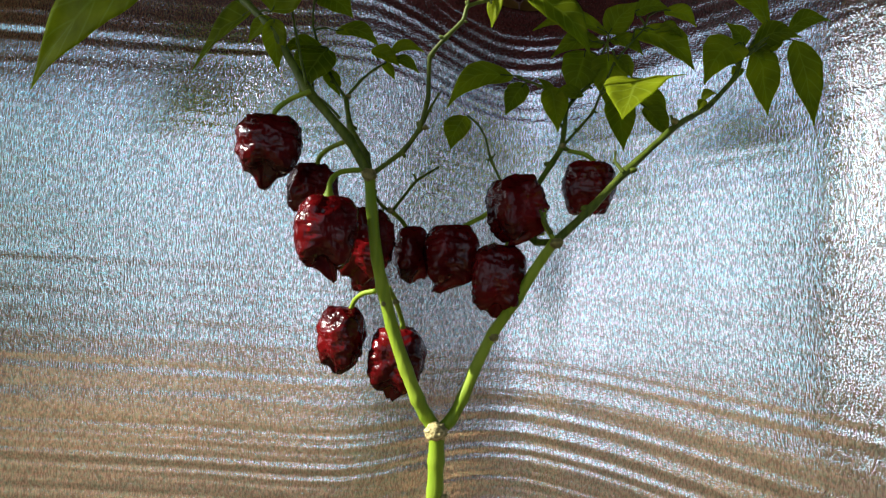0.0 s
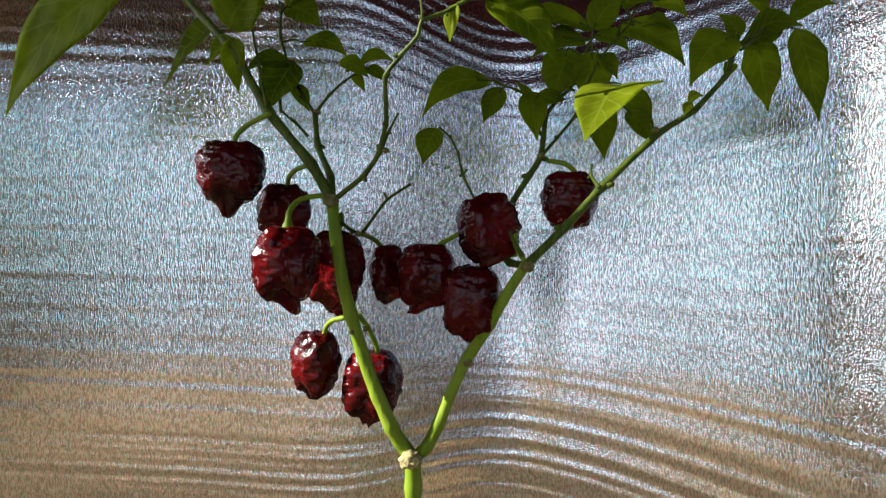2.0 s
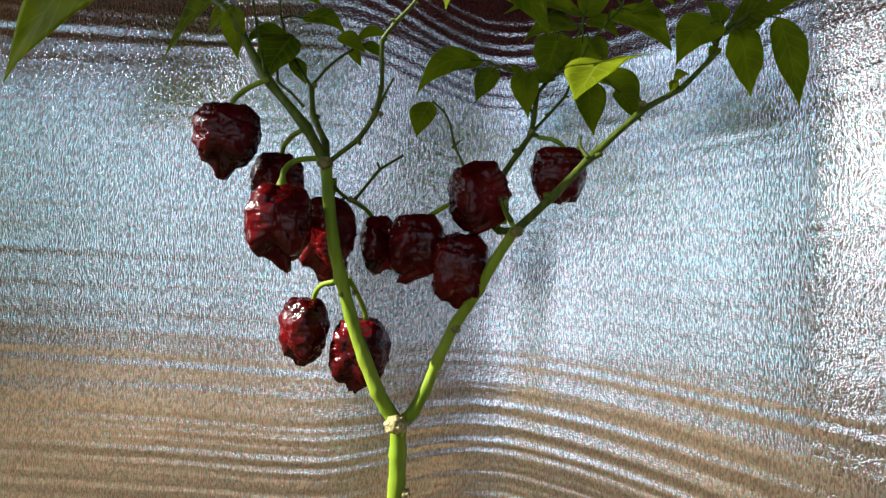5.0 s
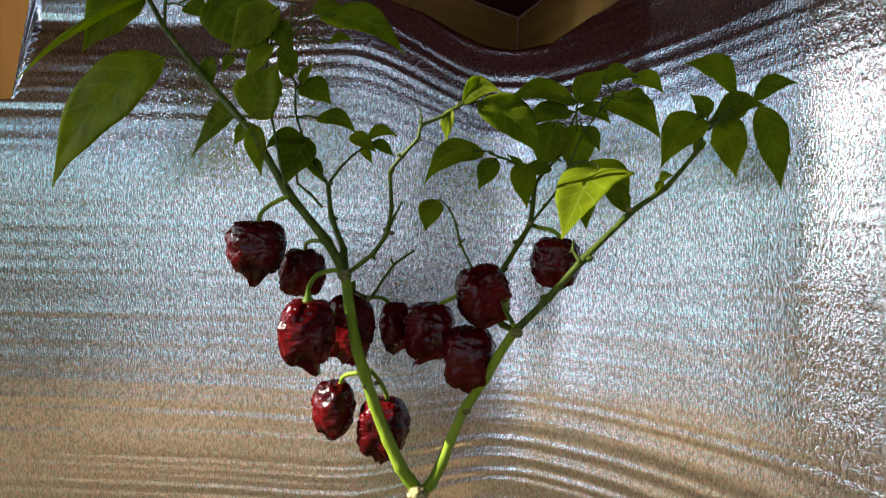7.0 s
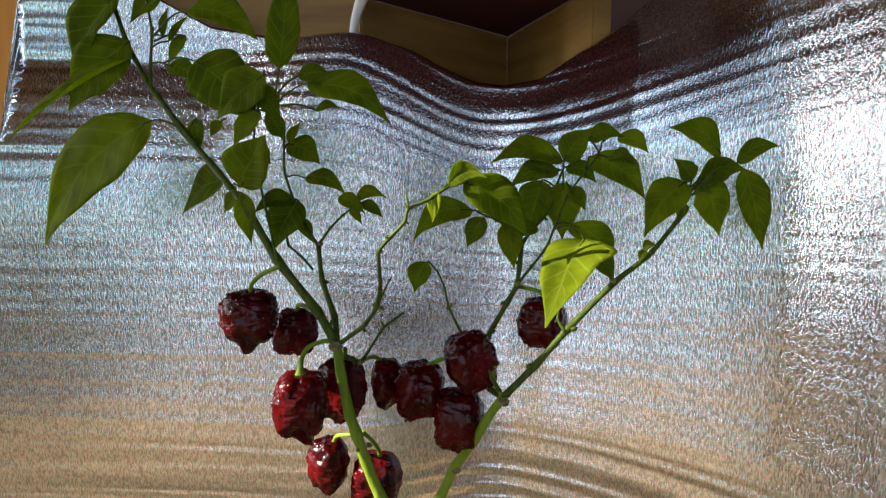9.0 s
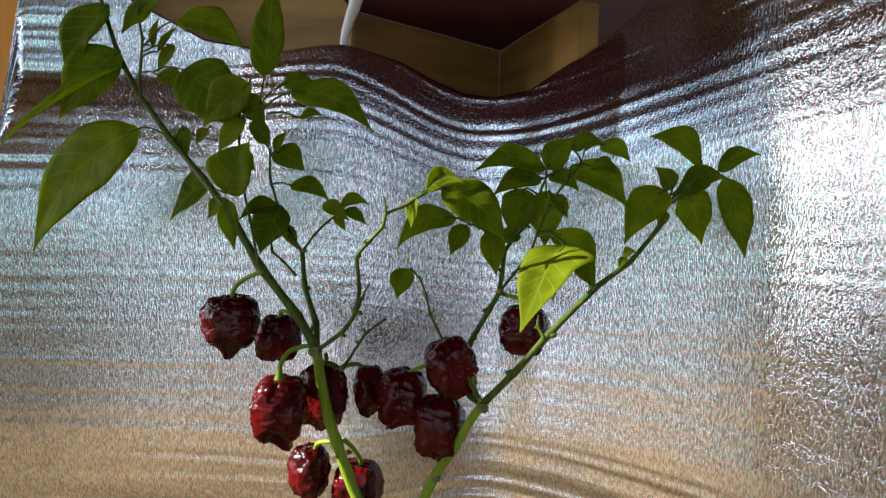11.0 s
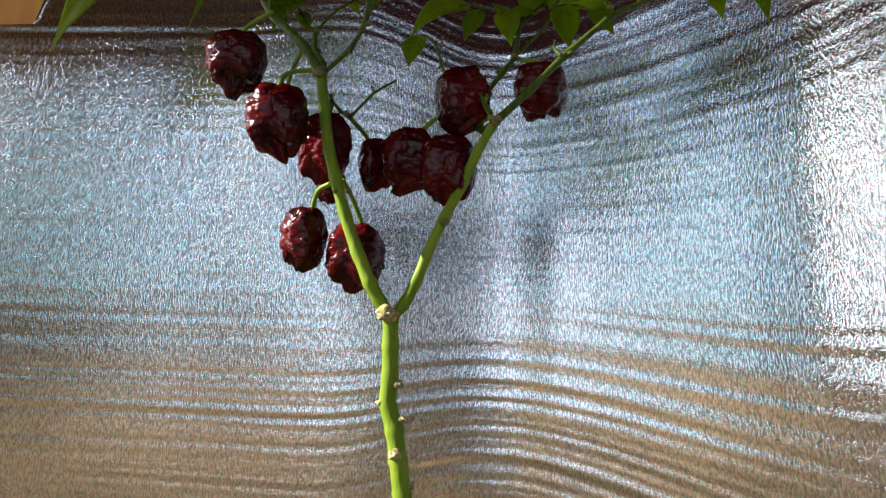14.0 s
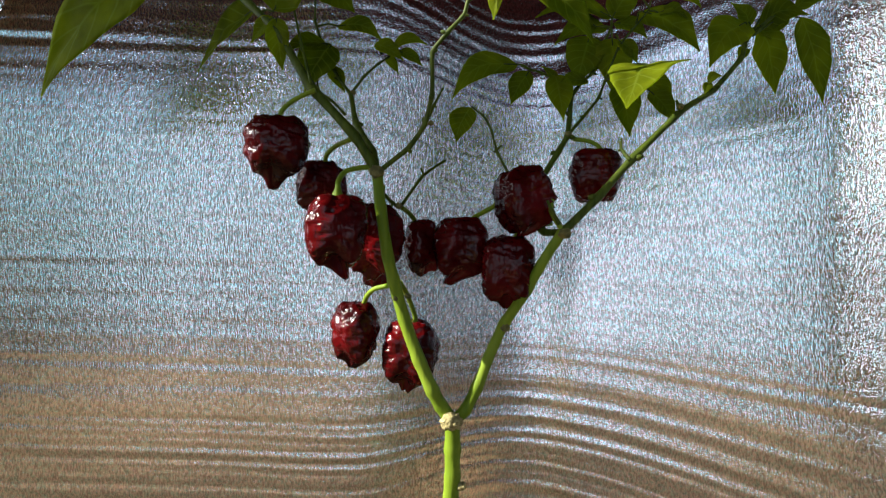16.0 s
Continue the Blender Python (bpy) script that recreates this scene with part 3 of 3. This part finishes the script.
branch("limb", [(0.1580, 0.4380, 0.5350), (0.1493, 0.4520, 0.5358), (0.1400, 0.4620, 0.5456), (0.1476, 0.4720, 0.5685), (0.1590, 0.4800, 0.5888), (0.1652, 0.4840, 0.6002), (0.1668, 0.4880, 0.6135), (0.1679, 0.4920, 0.6282)], 0.00211, 0.00158, "dark green side limb behind the pods")
branch("twig", [(0.1679, 0.4920, 0.6282), (0.1594, 0.4940, 0.6386), (0.1493, 0.4960, 0.6451), (0.1351, 0.4980, 0.6504)], 0.00114, 0.00062, "thin leafy twig")
branch("twig", [(0.1679, 0.4920, 0.6282), (0.1751, 0.4960, 0.6389), (0.1829, 0.5000, 0.6469), (0.1878, 0.5040, 0.6610), (0.1961, 0.5080, 0.6813)], 0.00141, 0.00079, "thin leafy twig")
branch("twig", [(0.1656, 0.4840, 0.6010), (0.1756, 0.4880, 0.6138), (0.1858, 0.4920, 0.6275), (0.1906, 0.4950, 0.6412), (0.1990, 0.4980, 0.6630), (0.2073, 0.5000, 0.6749), (0.2197, 0.5050, 0.6911), (0.2228, 0.5080, 0.7013)], 0.00106, 0.00053, "thin leafy twig")
branch("twig_stub", [(0.1559, 0.4370, 0.5396), (0.1512, 0.4360, 0.5470), (0.1490, 0.4370, 0.5526)], 0.00141, 0.00070, "short bare twig end")
branch("twig_stub", [(0.1955, 0.4430, 0.5774), (0.1910, 0.4460, 0.5844), (0.1917, 0.4490, 0.5910)], 0.00123, 0.00062, "short bare twig end")
branch("twig_stub", [(0.2238, 0.4480, 0.6081), (0.2218, 0.4470, 0.6134)], 0.00123, 0.00070, "short bare twig end")
branch("twig_stub", [(0.2469, 0.4620, 0.6245), (0.2450, 0.4620, 0.6294)], 0.00088, 0.00053, "short bare twig end")
# corky knots where old leaves fell
knot((0.0978, 0.4490, 0.4240), 0.0062)
knot((0.1048, 0.4570, 0.3840), 0.0032)
knot((0.0942, 0.4570, 0.3735), 0.0022)
knot((0.1082, 0.4570, 0.3650), 0.0024)
knot((0.1055, 0.4530, 0.3460), 0.0034)
knot((0.1140, 0.4600, 0.3290), 0.0026)
knot((0.1585, 0.4340, 0.5340), 0.004)
knot((0.1280, 0.4530, 0.4790), 0.0034)
knot((0.0527, 0.4280, 0.5656), 0.0044)
knot((0.0640, 0.4390, 0.4945), 0.0018)
knot((0.2243, 0.4470, 0.6100), 0.0024)
knot((0.0830, 0.4220, 0.5919), 0.0021)
knot((0.0254, 0.4800, 0.6259), 0.0022)
knot((0.1656, 0.4830, 0.6011), 0.0026)
knot((0.0705, 0.4440, 0.4960), 0.0022)
knot((0.0624, 0.4520, 0.5493), 0.0024)
# pods
pod((-0.0075, 0.4380, 0.5825), 0.0383, 0.0345, 1, [(-0.0078, 0.4380, 0.5966), (-0.0063, 0.4380, 0.6026), (0.0010, 0.4380, 0.6090), (0.0131, 0.4370, 0.6143)], tail=(-0.0019, 0.0110), lobes=3, tilt=0)
pod((0.0071, 0.4760, 0.5645), 0.0319, 0.0329, 2, [(0.0101, 0.4740, 0.5787), (0.0125, 0.4700, 0.5833), (0.0217, 0.4560, 0.5856), (0.0359, 0.4370, 0.5860)], tail=(0.0000, 0.0021), lobes=3, tilt=0)
pod((0.0336, 0.4180, 0.5331), 0.0366, 0.0395, 3, [(0.0339, 0.4170, 0.5541), (0.0337, 0.4190, 0.5588), (0.0362, 0.4250, 0.5651), (0.0444, 0.4300, 0.5682), (0.0505, 0.4310, 0.5678)], tail=(0.0060, 0.0090), lobes=4, tilt=0)
pod((0.0487, 0.4580, 0.5310), 0.0339, 0.0437, 4, [(0.0498, 0.4560, 0.5521), (0.0519, 0.4520, 0.5557), (0.0535, 0.4460, 0.5597)], tail=(-0.0027, 0.0067), lobes=3, tilt=0)
pod((0.0456, 0.4780, 0.5125), 0.0199, 0.0248, 5, [(0.0461, 0.4760, 0.5244), (0.0496, 0.4680, 0.5285), (0.0544, 0.4520, 0.5307)], tail=(0.0000, 0.0028), lobes=3, tilt=0)
pod((0.0735, 0.4840, 0.5278), 0.0251, 0.0345, 6, [(0.0683, 0.4820, 0.5435), (0.0654, 0.4740, 0.5474), (0.0626, 0.4580, 0.5494)], tail=(0.0014, 0.0022), lobes=3, tilt=0)
pod((0.0990, 0.4740, 0.5278), 0.0379, 0.0377, 7, [(0.1064, 0.4720, 0.5445), (0.1108, 0.4700, 0.5473), (0.1184, 0.4660, 0.5514), (0.1247, 0.4620, 0.5563)], tail=(-0.0090, 0.0075), lobes=4, tilt=0)
pod((0.1359, 0.4500, 0.5561), 0.0349, 0.0379, 8, [(0.1487, 0.4480, 0.5621), (0.1520, 0.4440, 0.5567), (0.1513, 0.4400, 0.5480), (0.1551, 0.4380, 0.5400), (0.1584, 0.4380, 0.5358)], tail=(-0.0092, 0.0046), lobes=4, tilt=-18)
pod((0.1287, 0.4560, 0.5152), 0.0358, 0.0396, 9, [(0.1324, 0.4560, 0.5320), (0.1345, 0.4560, 0.5358), (0.1422, 0.4520, 0.5392), (0.1527, 0.4460, 0.5408)], tail=(-0.0020, 0.0060), lobes=4, tilt=0)
pod((0.1831, 0.4820, 0.5761), 0.0360, 0.0343, 10, [(0.1853, 0.4820, 0.5922), (0.1799, 0.4830, 0.5965), (0.1740, 0.4840, 0.5979), (0.1690, 0.4840, 0.5984)], tail=(0.0043, 0.0014), lobes=4, tilt=0)
pod((0.0368, 0.4630, 0.4734), 0.0294, 0.0378, 11, [(0.0417, 0.4610, 0.4902), (0.0441, 0.4570, 0.4948), (0.0497, 0.4500, 0.4991), (0.0581, 0.4460, 0.5015)], tail=(-0.0020, 0.0047), lobes=3, tilt=0)
pod((0.0707, 0.4660, 0.4627), 0.0360, 0.0398, 12, [(0.0730, 0.4650, 0.4810), (0.0716, 0.4620, 0.4871), (0.0691, 0.4550, 0.4954), (0.0654, 0.4460, 0.5039)], tail=(-0.0027, 0.0074), lobes=4, tilt=0)
# leaves
leaf((-0.0910, 0.4640, 0.7110), (-0.1870, 0.4720, 0.6200), 0.0540, roll=0, bow=0.17, fold=0.15, attach=(-0.0720, 0.4670, 0.7062), label="large dark green drooping leaf")
leaf((-0.1143, 0.4760, 0.7564), (-0.1932, 0.4520, 0.6922), 0.0236, roll=35, bow=0.1, fold=0.4, attach=(-0.1092, 0.4800, 0.7502), label="long folded leaf with a yellow tip")
leaf((-0.1204, 0.4850, 0.7710), (-0.1638, 0.4760, 0.7198), 0.0429, roll=-10, bow=0.1, fold=0.3, attach=(-0.1245, 0.4870, 0.7697))
leaf((-0.1342, 0.4900, 0.8076), (-0.1670, 0.4850, 0.7492), 0.0452, roll=10, bow=0.1, fold=0.3, attach=(-0.1372, 0.4920, 0.8002))
leaf((-0.0640, 0.4700, 0.7880), (-0.0131, 0.4650, 0.7656), 0.0288, roll=-15, bow=0.12, fold=0.25, attach=(-0.1019, 0.4860, 0.7750), label="pale glossy leaf with clear veins")
leaf((0.0092, 0.4480, 0.7416), (0.0153, 0.4520, 0.8056), 0.0235, roll=10, bow=0.05, fold=0.2, attach=(0.0032, 0.4550, 0.7255), label="upright yellow-green leaf lit from behind")
leaf((0.0252, 0.4550, 0.7337), (0.0821, 0.4500, 0.7065), 0.0266, roll=-10, bow=0.16, fold=0.25, attach=(-0.0012, 0.4580, 0.7168))
leaf((0.0168, 0.4620, 0.7398), (0.0401, 0.4620, 0.7403), 0.0129, roll=15, bow=0.1, fold=0.3, attach=(0.0019, 0.4580, 0.7261))
leaf((-0.0600, 0.4680, 0.7520), (-0.0140, 0.4640, 0.7090), 0.0430, roll=5, bow=0.1, fold=0.2, attach=(-0.0916, 0.4800, 0.7539))
leaf((-0.0043, 0.4560, 0.7394), (-0.0391, 0.4580, 0.7113), 0.0337, roll=-5, bow=0.1, fold=0.2, attach=(-0.0106, 0.4570, 0.7129))
leaf((-0.0615, 0.4700, 0.7133), (-0.0584, 0.4680, 0.6884), 0.0147, roll=10, bow=0.1, fold=0.3, attach=(-0.0675, 0.4680, 0.7001))
leaf((-0.0074, 0.4560, 0.7142), (-0.0268, 0.4550, 0.6932), 0.0179, roll=0, bow=0.1, fold=0.3, attach=(-0.0127, 0.4590, 0.7170))
leaf((-0.0031, 0.4570, 0.7151), (0.0087, 0.4580, 0.6959), 0.0127, roll=0, bow=0.1, fold=0.3, attach=(-0.0127, 0.4590, 0.7170))
leaf((-0.0172, 0.4460, 0.6653), (0.0017, 0.4410, 0.6988), 0.0361, roll=5, bow=0.12, fold=0.15, attach=(-0.0276, 0.4510, 0.6666), label="broad round leaf")
leaf((-0.0330, 0.4560, 0.6710), (-0.0890, 0.4940, 0.6445), 0.0310, roll=8, bow=0.1, fold=0.2, attach=(-0.0238, 0.4490, 0.6636))
leaf((-0.0177, 0.4470, 0.6617), (-0.0323, 0.4500, 0.6474), 0.0117, roll=0, bow=0.1, fold=0.3, attach=(-0.0177, 0.4470, 0.6580))
leaf((-0.0153, 0.4460, 0.6606), (-0.0092, 0.4430, 0.6275), 0.0152, roll=0, bow=0.1, fold=0.3, attach=(-0.0177, 0.4470, 0.6580))
leaf((0.0102, 0.4780, 0.6567), (-0.0037, 0.4700, 0.6233), 0.0289, roll=0, bow=0.15, fold=0.2, attach=(0.0028, 0.4780, 0.6574))
leaf((0.0078, 0.4780, 0.6566), (-0.0194, 0.4700, 0.6474), 0.0164, roll=10, bow=0.2, fold=0.2, attach=(0.0028, 0.4780, 0.6574))
leaf((-0.0022, 0.4920, 0.6977), (0.0223, 0.4880, 0.6833), 0.0211, roll=0, bow=0.15, fold=0.2, attach=(-0.0060, 0.4920, 0.6937))
leaf((-0.0022, 0.4920, 0.6986), (0.0071, 0.4900, 0.7124), 0.0090, roll=0, bow=0.1, fold=0.3, attach=(-0.0060, 0.4920, 0.6937))
leaf((0.0118, 0.4870, 0.6731), (0.0428, 0.4840, 0.6613), 0.0145, roll=0, bow=0.2, fold=0.25, attach=(-0.0026, 0.4890, 0.6739))
leaf((0.0379, 0.4840, 0.6597), (0.0574, 0.4820, 0.6481), 0.0128, roll=0, bow=0.1, fold=0.3, attach=(0.0423, 0.4860, 0.6534))
leaf((0.0494, 0.4870, 0.6576), (0.0722, 0.4840, 0.6598), 0.0113, roll=0, bow=0.25, fold=0.25, attach=(0.0474, 0.4870, 0.6535))
leaf((0.0535, 0.4870, 0.6560), (0.0699, 0.4840, 0.6455), 0.0096, roll=0, bow=0.1, fold=0.3, attach=(0.0474, 0.4870, 0.6535))
leaf((0.0084, 0.4830, 0.6443), (0.0193, 0.4820, 0.6265), 0.0112, roll=0, bow=0.1, fold=0.3, attach=(0.0138, 0.4820, 0.6376))
leaf((-0.0094, 0.4930, 0.7035), (-0.0207, 0.4930, 0.7231), 0.0139, roll=0, bow=0.1, fold=0.3, attach=(-0.0064, 0.4930, 0.6987))
leaf((0.1247, 0.4120, 0.6676), (0.1465, 0.4050, 0.6711), 0.0137, roll=30, bow=0.3, fold=0.3, attach=(0.1217, 0.4110, 0.6652), label="small leaf with a sunlit pale edge")
leaf((0.1329, 0.4170, 0.6686), (0.1706, 0.4240, 0.6377), 0.0284, roll=-12, bow=0.18, fold=0.2, attach=(0.1300, 0.4140, 0.6677), label="broad hanging leaf with fine veins")
leaf((0.1323, 0.4980, 0.6515), (0.0893, 0.4990, 0.6275), 0.0224, roll=0, bow=0.28, fold=0.2, attach=(0.1392, 0.4970, 0.6493))
leaf((0.1405, 0.4970, 0.6465), (0.1288, 0.4990, 0.6244), 0.0166, roll=0, bow=0.12, fold=0.25, attach=(0.1445, 0.4960, 0.6466))
leaf((0.1186, 0.4100, 0.6629), (0.1154, 0.4120, 0.6456), 0.0092, roll=20, bow=0.1, fold=0.3, attach=(0.1217, 0.4110, 0.6646))
leaf((0.1959, 0.5080, 0.6877), (0.1442, 0.5000, 0.6858), 0.0235, roll=15, bow=0.22, fold=0.2, attach=(0.1961, 0.5080, 0.6813))
leaf((0.1930, 0.5080, 0.6805), (0.1578, 0.5020, 0.6677), 0.0177, roll=0, bow=0.2, fold=0.2, attach=(0.1961, 0.5080, 0.6813))
leaf((0.1811, 0.5040, 0.6737), (0.1717, 0.4980, 0.6376), 0.0275, roll=0, bow=0.1, fold=0.2, attach=(0.1904, 0.5050, 0.6691))
leaf((0.1967, 0.5080, 0.6877), (0.2154, 0.5070, 0.7110), 0.0220, roll=0, bow=0.15, fold=0.2, attach=(0.1961, 0.5080, 0.6813))
leaf((0.2130, 0.5070, 0.7031), (0.2361, 0.5050, 0.7057), 0.0144, roll=10, bow=0.2, fold=0.25, attach=(0.2209, 0.5060, 0.6932), label="olive leaf with a browned patch")
leaf((0.2332, 0.5060, 0.7050), (0.2540, 0.5030, 0.6931), 0.0151, roll=0, bow=0.2, fold=0.25, attach=(0.2228, 0.5080, 0.7013))
leaf((0.1979, 0.5070, 0.6836), (0.2193, 0.5030, 0.6721), 0.0143, roll=0, bow=0.2, fold=0.25, attach=(0.1961, 0.5080, 0.6813))
leaf((0.2143, 0.5050, 0.6907), (0.2519, 0.4980, 0.6610), 0.0259, roll=0, bow=0.2, fold=0.2, attach=(0.2112, 0.5020, 0.6810))
leaf((0.1962, 0.5050, 0.6723), (0.1960, 0.4970, 0.6318), 0.0259, roll=0, bow=0.12, fold=0.2, attach=(0.1961, 0.5070, 0.6792))
leaf((0.1790, 0.4940, 0.6390), (0.1577, 0.4900, 0.6308), 0.0123, roll=0, bow=0.2, fold=0.25, attach=(0.1751, 0.4960, 0.6389))
leaf((0.2007, 0.4920, 0.6430), (0.2287, 0.4800, 0.6115), 0.0233, roll=-10, bow=0.3, fold=0.2, attach=(0.1925, 0.4950, 0.6432))
leaf((0.2060, 0.4520, 0.6360), (0.1800, 0.3860, 0.5930), 0.0350, roll=25, bow=0.06, fold=0.12, attach=(0.1906, 0.4940, 0.6393), label="bright yellow-green leaf in full sunlight", peak=0.62, flare=0.45)
leaf((0.2144, 0.4760, 0.6272), (0.2287, 0.4700, 0.6066), 0.0156, roll=0, bow=0.1, fold=0.3, attach=(0.2000, 0.4920, 0.6415))
leaf((0.2736, 0.4800, 0.6725), (0.2443, 0.4580, 0.6371), 0.0251, roll=0, bow=0.18, fold=0.2, attach=(0.2710, 0.4770, 0.6560))
leaf((0.2999, 0.4980, 0.6917), (0.2632, 0.4860, 0.7085), 0.0225, roll=0, bow=0.22, fold=0.2, attach=(0.2755, 0.4790, 0.6635))
leaf((0.2787, 0.4860, 0.6729), (0.2669, 0.4860, 0.6881), 0.0143, roll=0, bow=0.2, fold=0.25, attach=(0.2726, 0.4780, 0.6579))
leaf((0.2856, 0.4880, 0.6731), (0.3055, 0.5090, 0.6360), 0.0270, roll=0, bow=0.16, fold=0.2, attach=(0.2729, 0.4780, 0.6586))
leaf((0.2837, 0.4860, 0.6715), (0.3144, 0.4860, 0.6805), 0.0175, roll=20, bow=0.25, fold=0.25, attach=(0.2729, 0.4780, 0.6586))
leaf((0.3131, 0.4940, 0.6818), (0.3313, 0.5000, 0.6275), 0.0228, roll=0, bow=0.14, fold=0.2, attach=(0.2772, 0.4790, 0.6635))
leaf((0.3084, 0.4910, 0.6860), (0.3381, 0.4960, 0.6976), 0.0137, roll=10, bow=0.2, fold=0.25, attach=(0.2772, 0.4790, 0.6635))
leaf((0.2750, 0.4840, 0.6582), (0.2682, 0.4760, 0.6450), 0.0078, roll=0, bow=0.1, fold=0.3)
leaf((0.2443, 0.4620, 0.6287), (0.2523, 0.4600, 0.6319), 0.0068, roll=0, bow=0.3, fold=0.3)
leaf((0.2457, 0.4620, 0.6288), (0.2421, 0.4600, 0.6209), 0.0060, roll=0, bow=0.2, fold=0.3)
leaf((0.1030, 0.4760, 0.6157), (0.0944, 0.4780, 0.5937), 0.0173, roll=0, bow=0.3, fold=0.25, label="small curled dark leaf on a bare twig")
leaf((-0.0873, 0.4800, 0.7523), (-0.0626, 0.4760, 0.7392), 0.0158, roll=0, bow=0.15, fold=0.25, attach=(-0.1008, 0.4820, 0.7546))
leaf((-0.0374, 0.4600, 0.7097), (-0.0456, 0.4600, 0.6991), 0.0098, roll=0, bow=0.1, fold=0.3, attach=(-0.0341, 0.4600, 0.7116))
leaf((0.0300, 0.4580, 0.7167), (0.0468, 0.4560, 0.7177), 0.0075, roll=0, bow=0.2, fold=0.3, attach=(0.0071, 0.4570, 0.7195))
leaf((-0.0127, 0.4590, 0.7312), (0.0067, 0.4560, 0.7109), 0.0172, roll=0, bow=0.12, fold=0.25, attach=(-0.0127, 0.4590, 0.7208))
leaf((0.1862, 0.5070, 0.6811), (0.1682, 0.5050, 0.6808), 0.0144, roll=0, bow=0.2, fold=0.25, attach=(0.1941, 0.5080, 0.6813))
leaf((0.1998, 0.5000, 0.6689), (0.2116, 0.4970, 0.6526), 0.0124, roll=0, bow=0.12, fold=0.3, attach=(0.1977, 0.5000, 0.6728))
leaf((0.1904, 0.5030, 0.6630), (0.1810, 0.5000, 0.6449), 0.0142, roll=0, bow=0.1, fold=0.3, attach=(0.1931, 0.5060, 0.6731))
leaf((0.2267, 0.5050, 0.6900), (0.2447, 0.5020, 0.6844), 0.0126, roll=0, bow=0.25, fold=0.25, attach=(0.2197, 0.5050, 0.6911))
leaf((0.1595, 0.4940, 0.6374), (0.1485, 0.4940, 0.6490), 0.0066, roll=0, bow=0.1, fold=0.3)
leaf((0.2785, 0.4860, 0.6700), (0.2917, 0.4860, 0.6647), 0.0103, roll=0, bow=0.2, fold=0.3, attach=(0.2725, 0.4780, 0.6597))
leaf((0.2691, 0.4830, 0.6661), (0.2595, 0.4800, 0.6687), 0.0094, roll=0, bow=0.2, fold=0.3, attach=(0.2709, 0.4780, 0.6571))
leaf((0.3022, 0.4910, 0.6830), (0.2960, 0.4940, 0.6706), 0.0121, roll=0, bow=0.15, fold=0.3, attach=(0.2827, 0.4810, 0.6709))
leaf((0.0453, 0.4870, 0.6519), (0.0542, 0.4850, 0.6404), 0.0072, roll=0, bow=0.1, fold=0.3)
leaf((-0.0097, 0.4550, 0.6921), (0.0007, 0.4520, 0.6807), 0.0104, roll=0, bow=0.1, fold=0.3)
leaf((-0.0984, 0.4900, 0.8046), (-0.1223, 0.4880, 0.7850), 0.0195, roll=0, bow=0.1, fold=0.25, attach=(-0.1073, 0.4900, 0.8089))
leaf((-0.0765, 0.4840, 0.7740), (-0.0873, 0.4800, 0.7531), 0.0120, roll=0, bow=0.1, fold=0.3, attach=(-0.1013, 0.4850, 0.7707))
leaf((0.1966, 0.4780, 0.6324), (0.2016, 0.4700, 0.5978), 0.0200, roll=0, bow=0.12, fold=0.25)
leaf((0.1575, 0.4940, 0.6437), (0.1629, 0.4880, 0.6112), 0.0185, roll=0, bow=0.12, fold=0.25)
leaf((-0.1100, 0.4900, 0.8008), (-0.0797, 0.4900, 0.8241), 0.0244, roll=0, bow=0.1, fold=0.2, attach=(-0.1082, 0.4900, 0.8089))
leaf((-0.0953, 0.4860, 0.7749), (-0.0907, 0.4860, 0.7949), 0.0080, roll=0, bow=0.1, fold=0.3, attach=(-0.1026, 0.4850, 0.7748))
leaf((-0.0896, 0.4840, 0.7702), (-0.0719, 0.4800, 0.7865), 0.0056, roll=30, bow=0.1, fold=0.3, attach=(-0.1020, 0.4840, 0.7664))
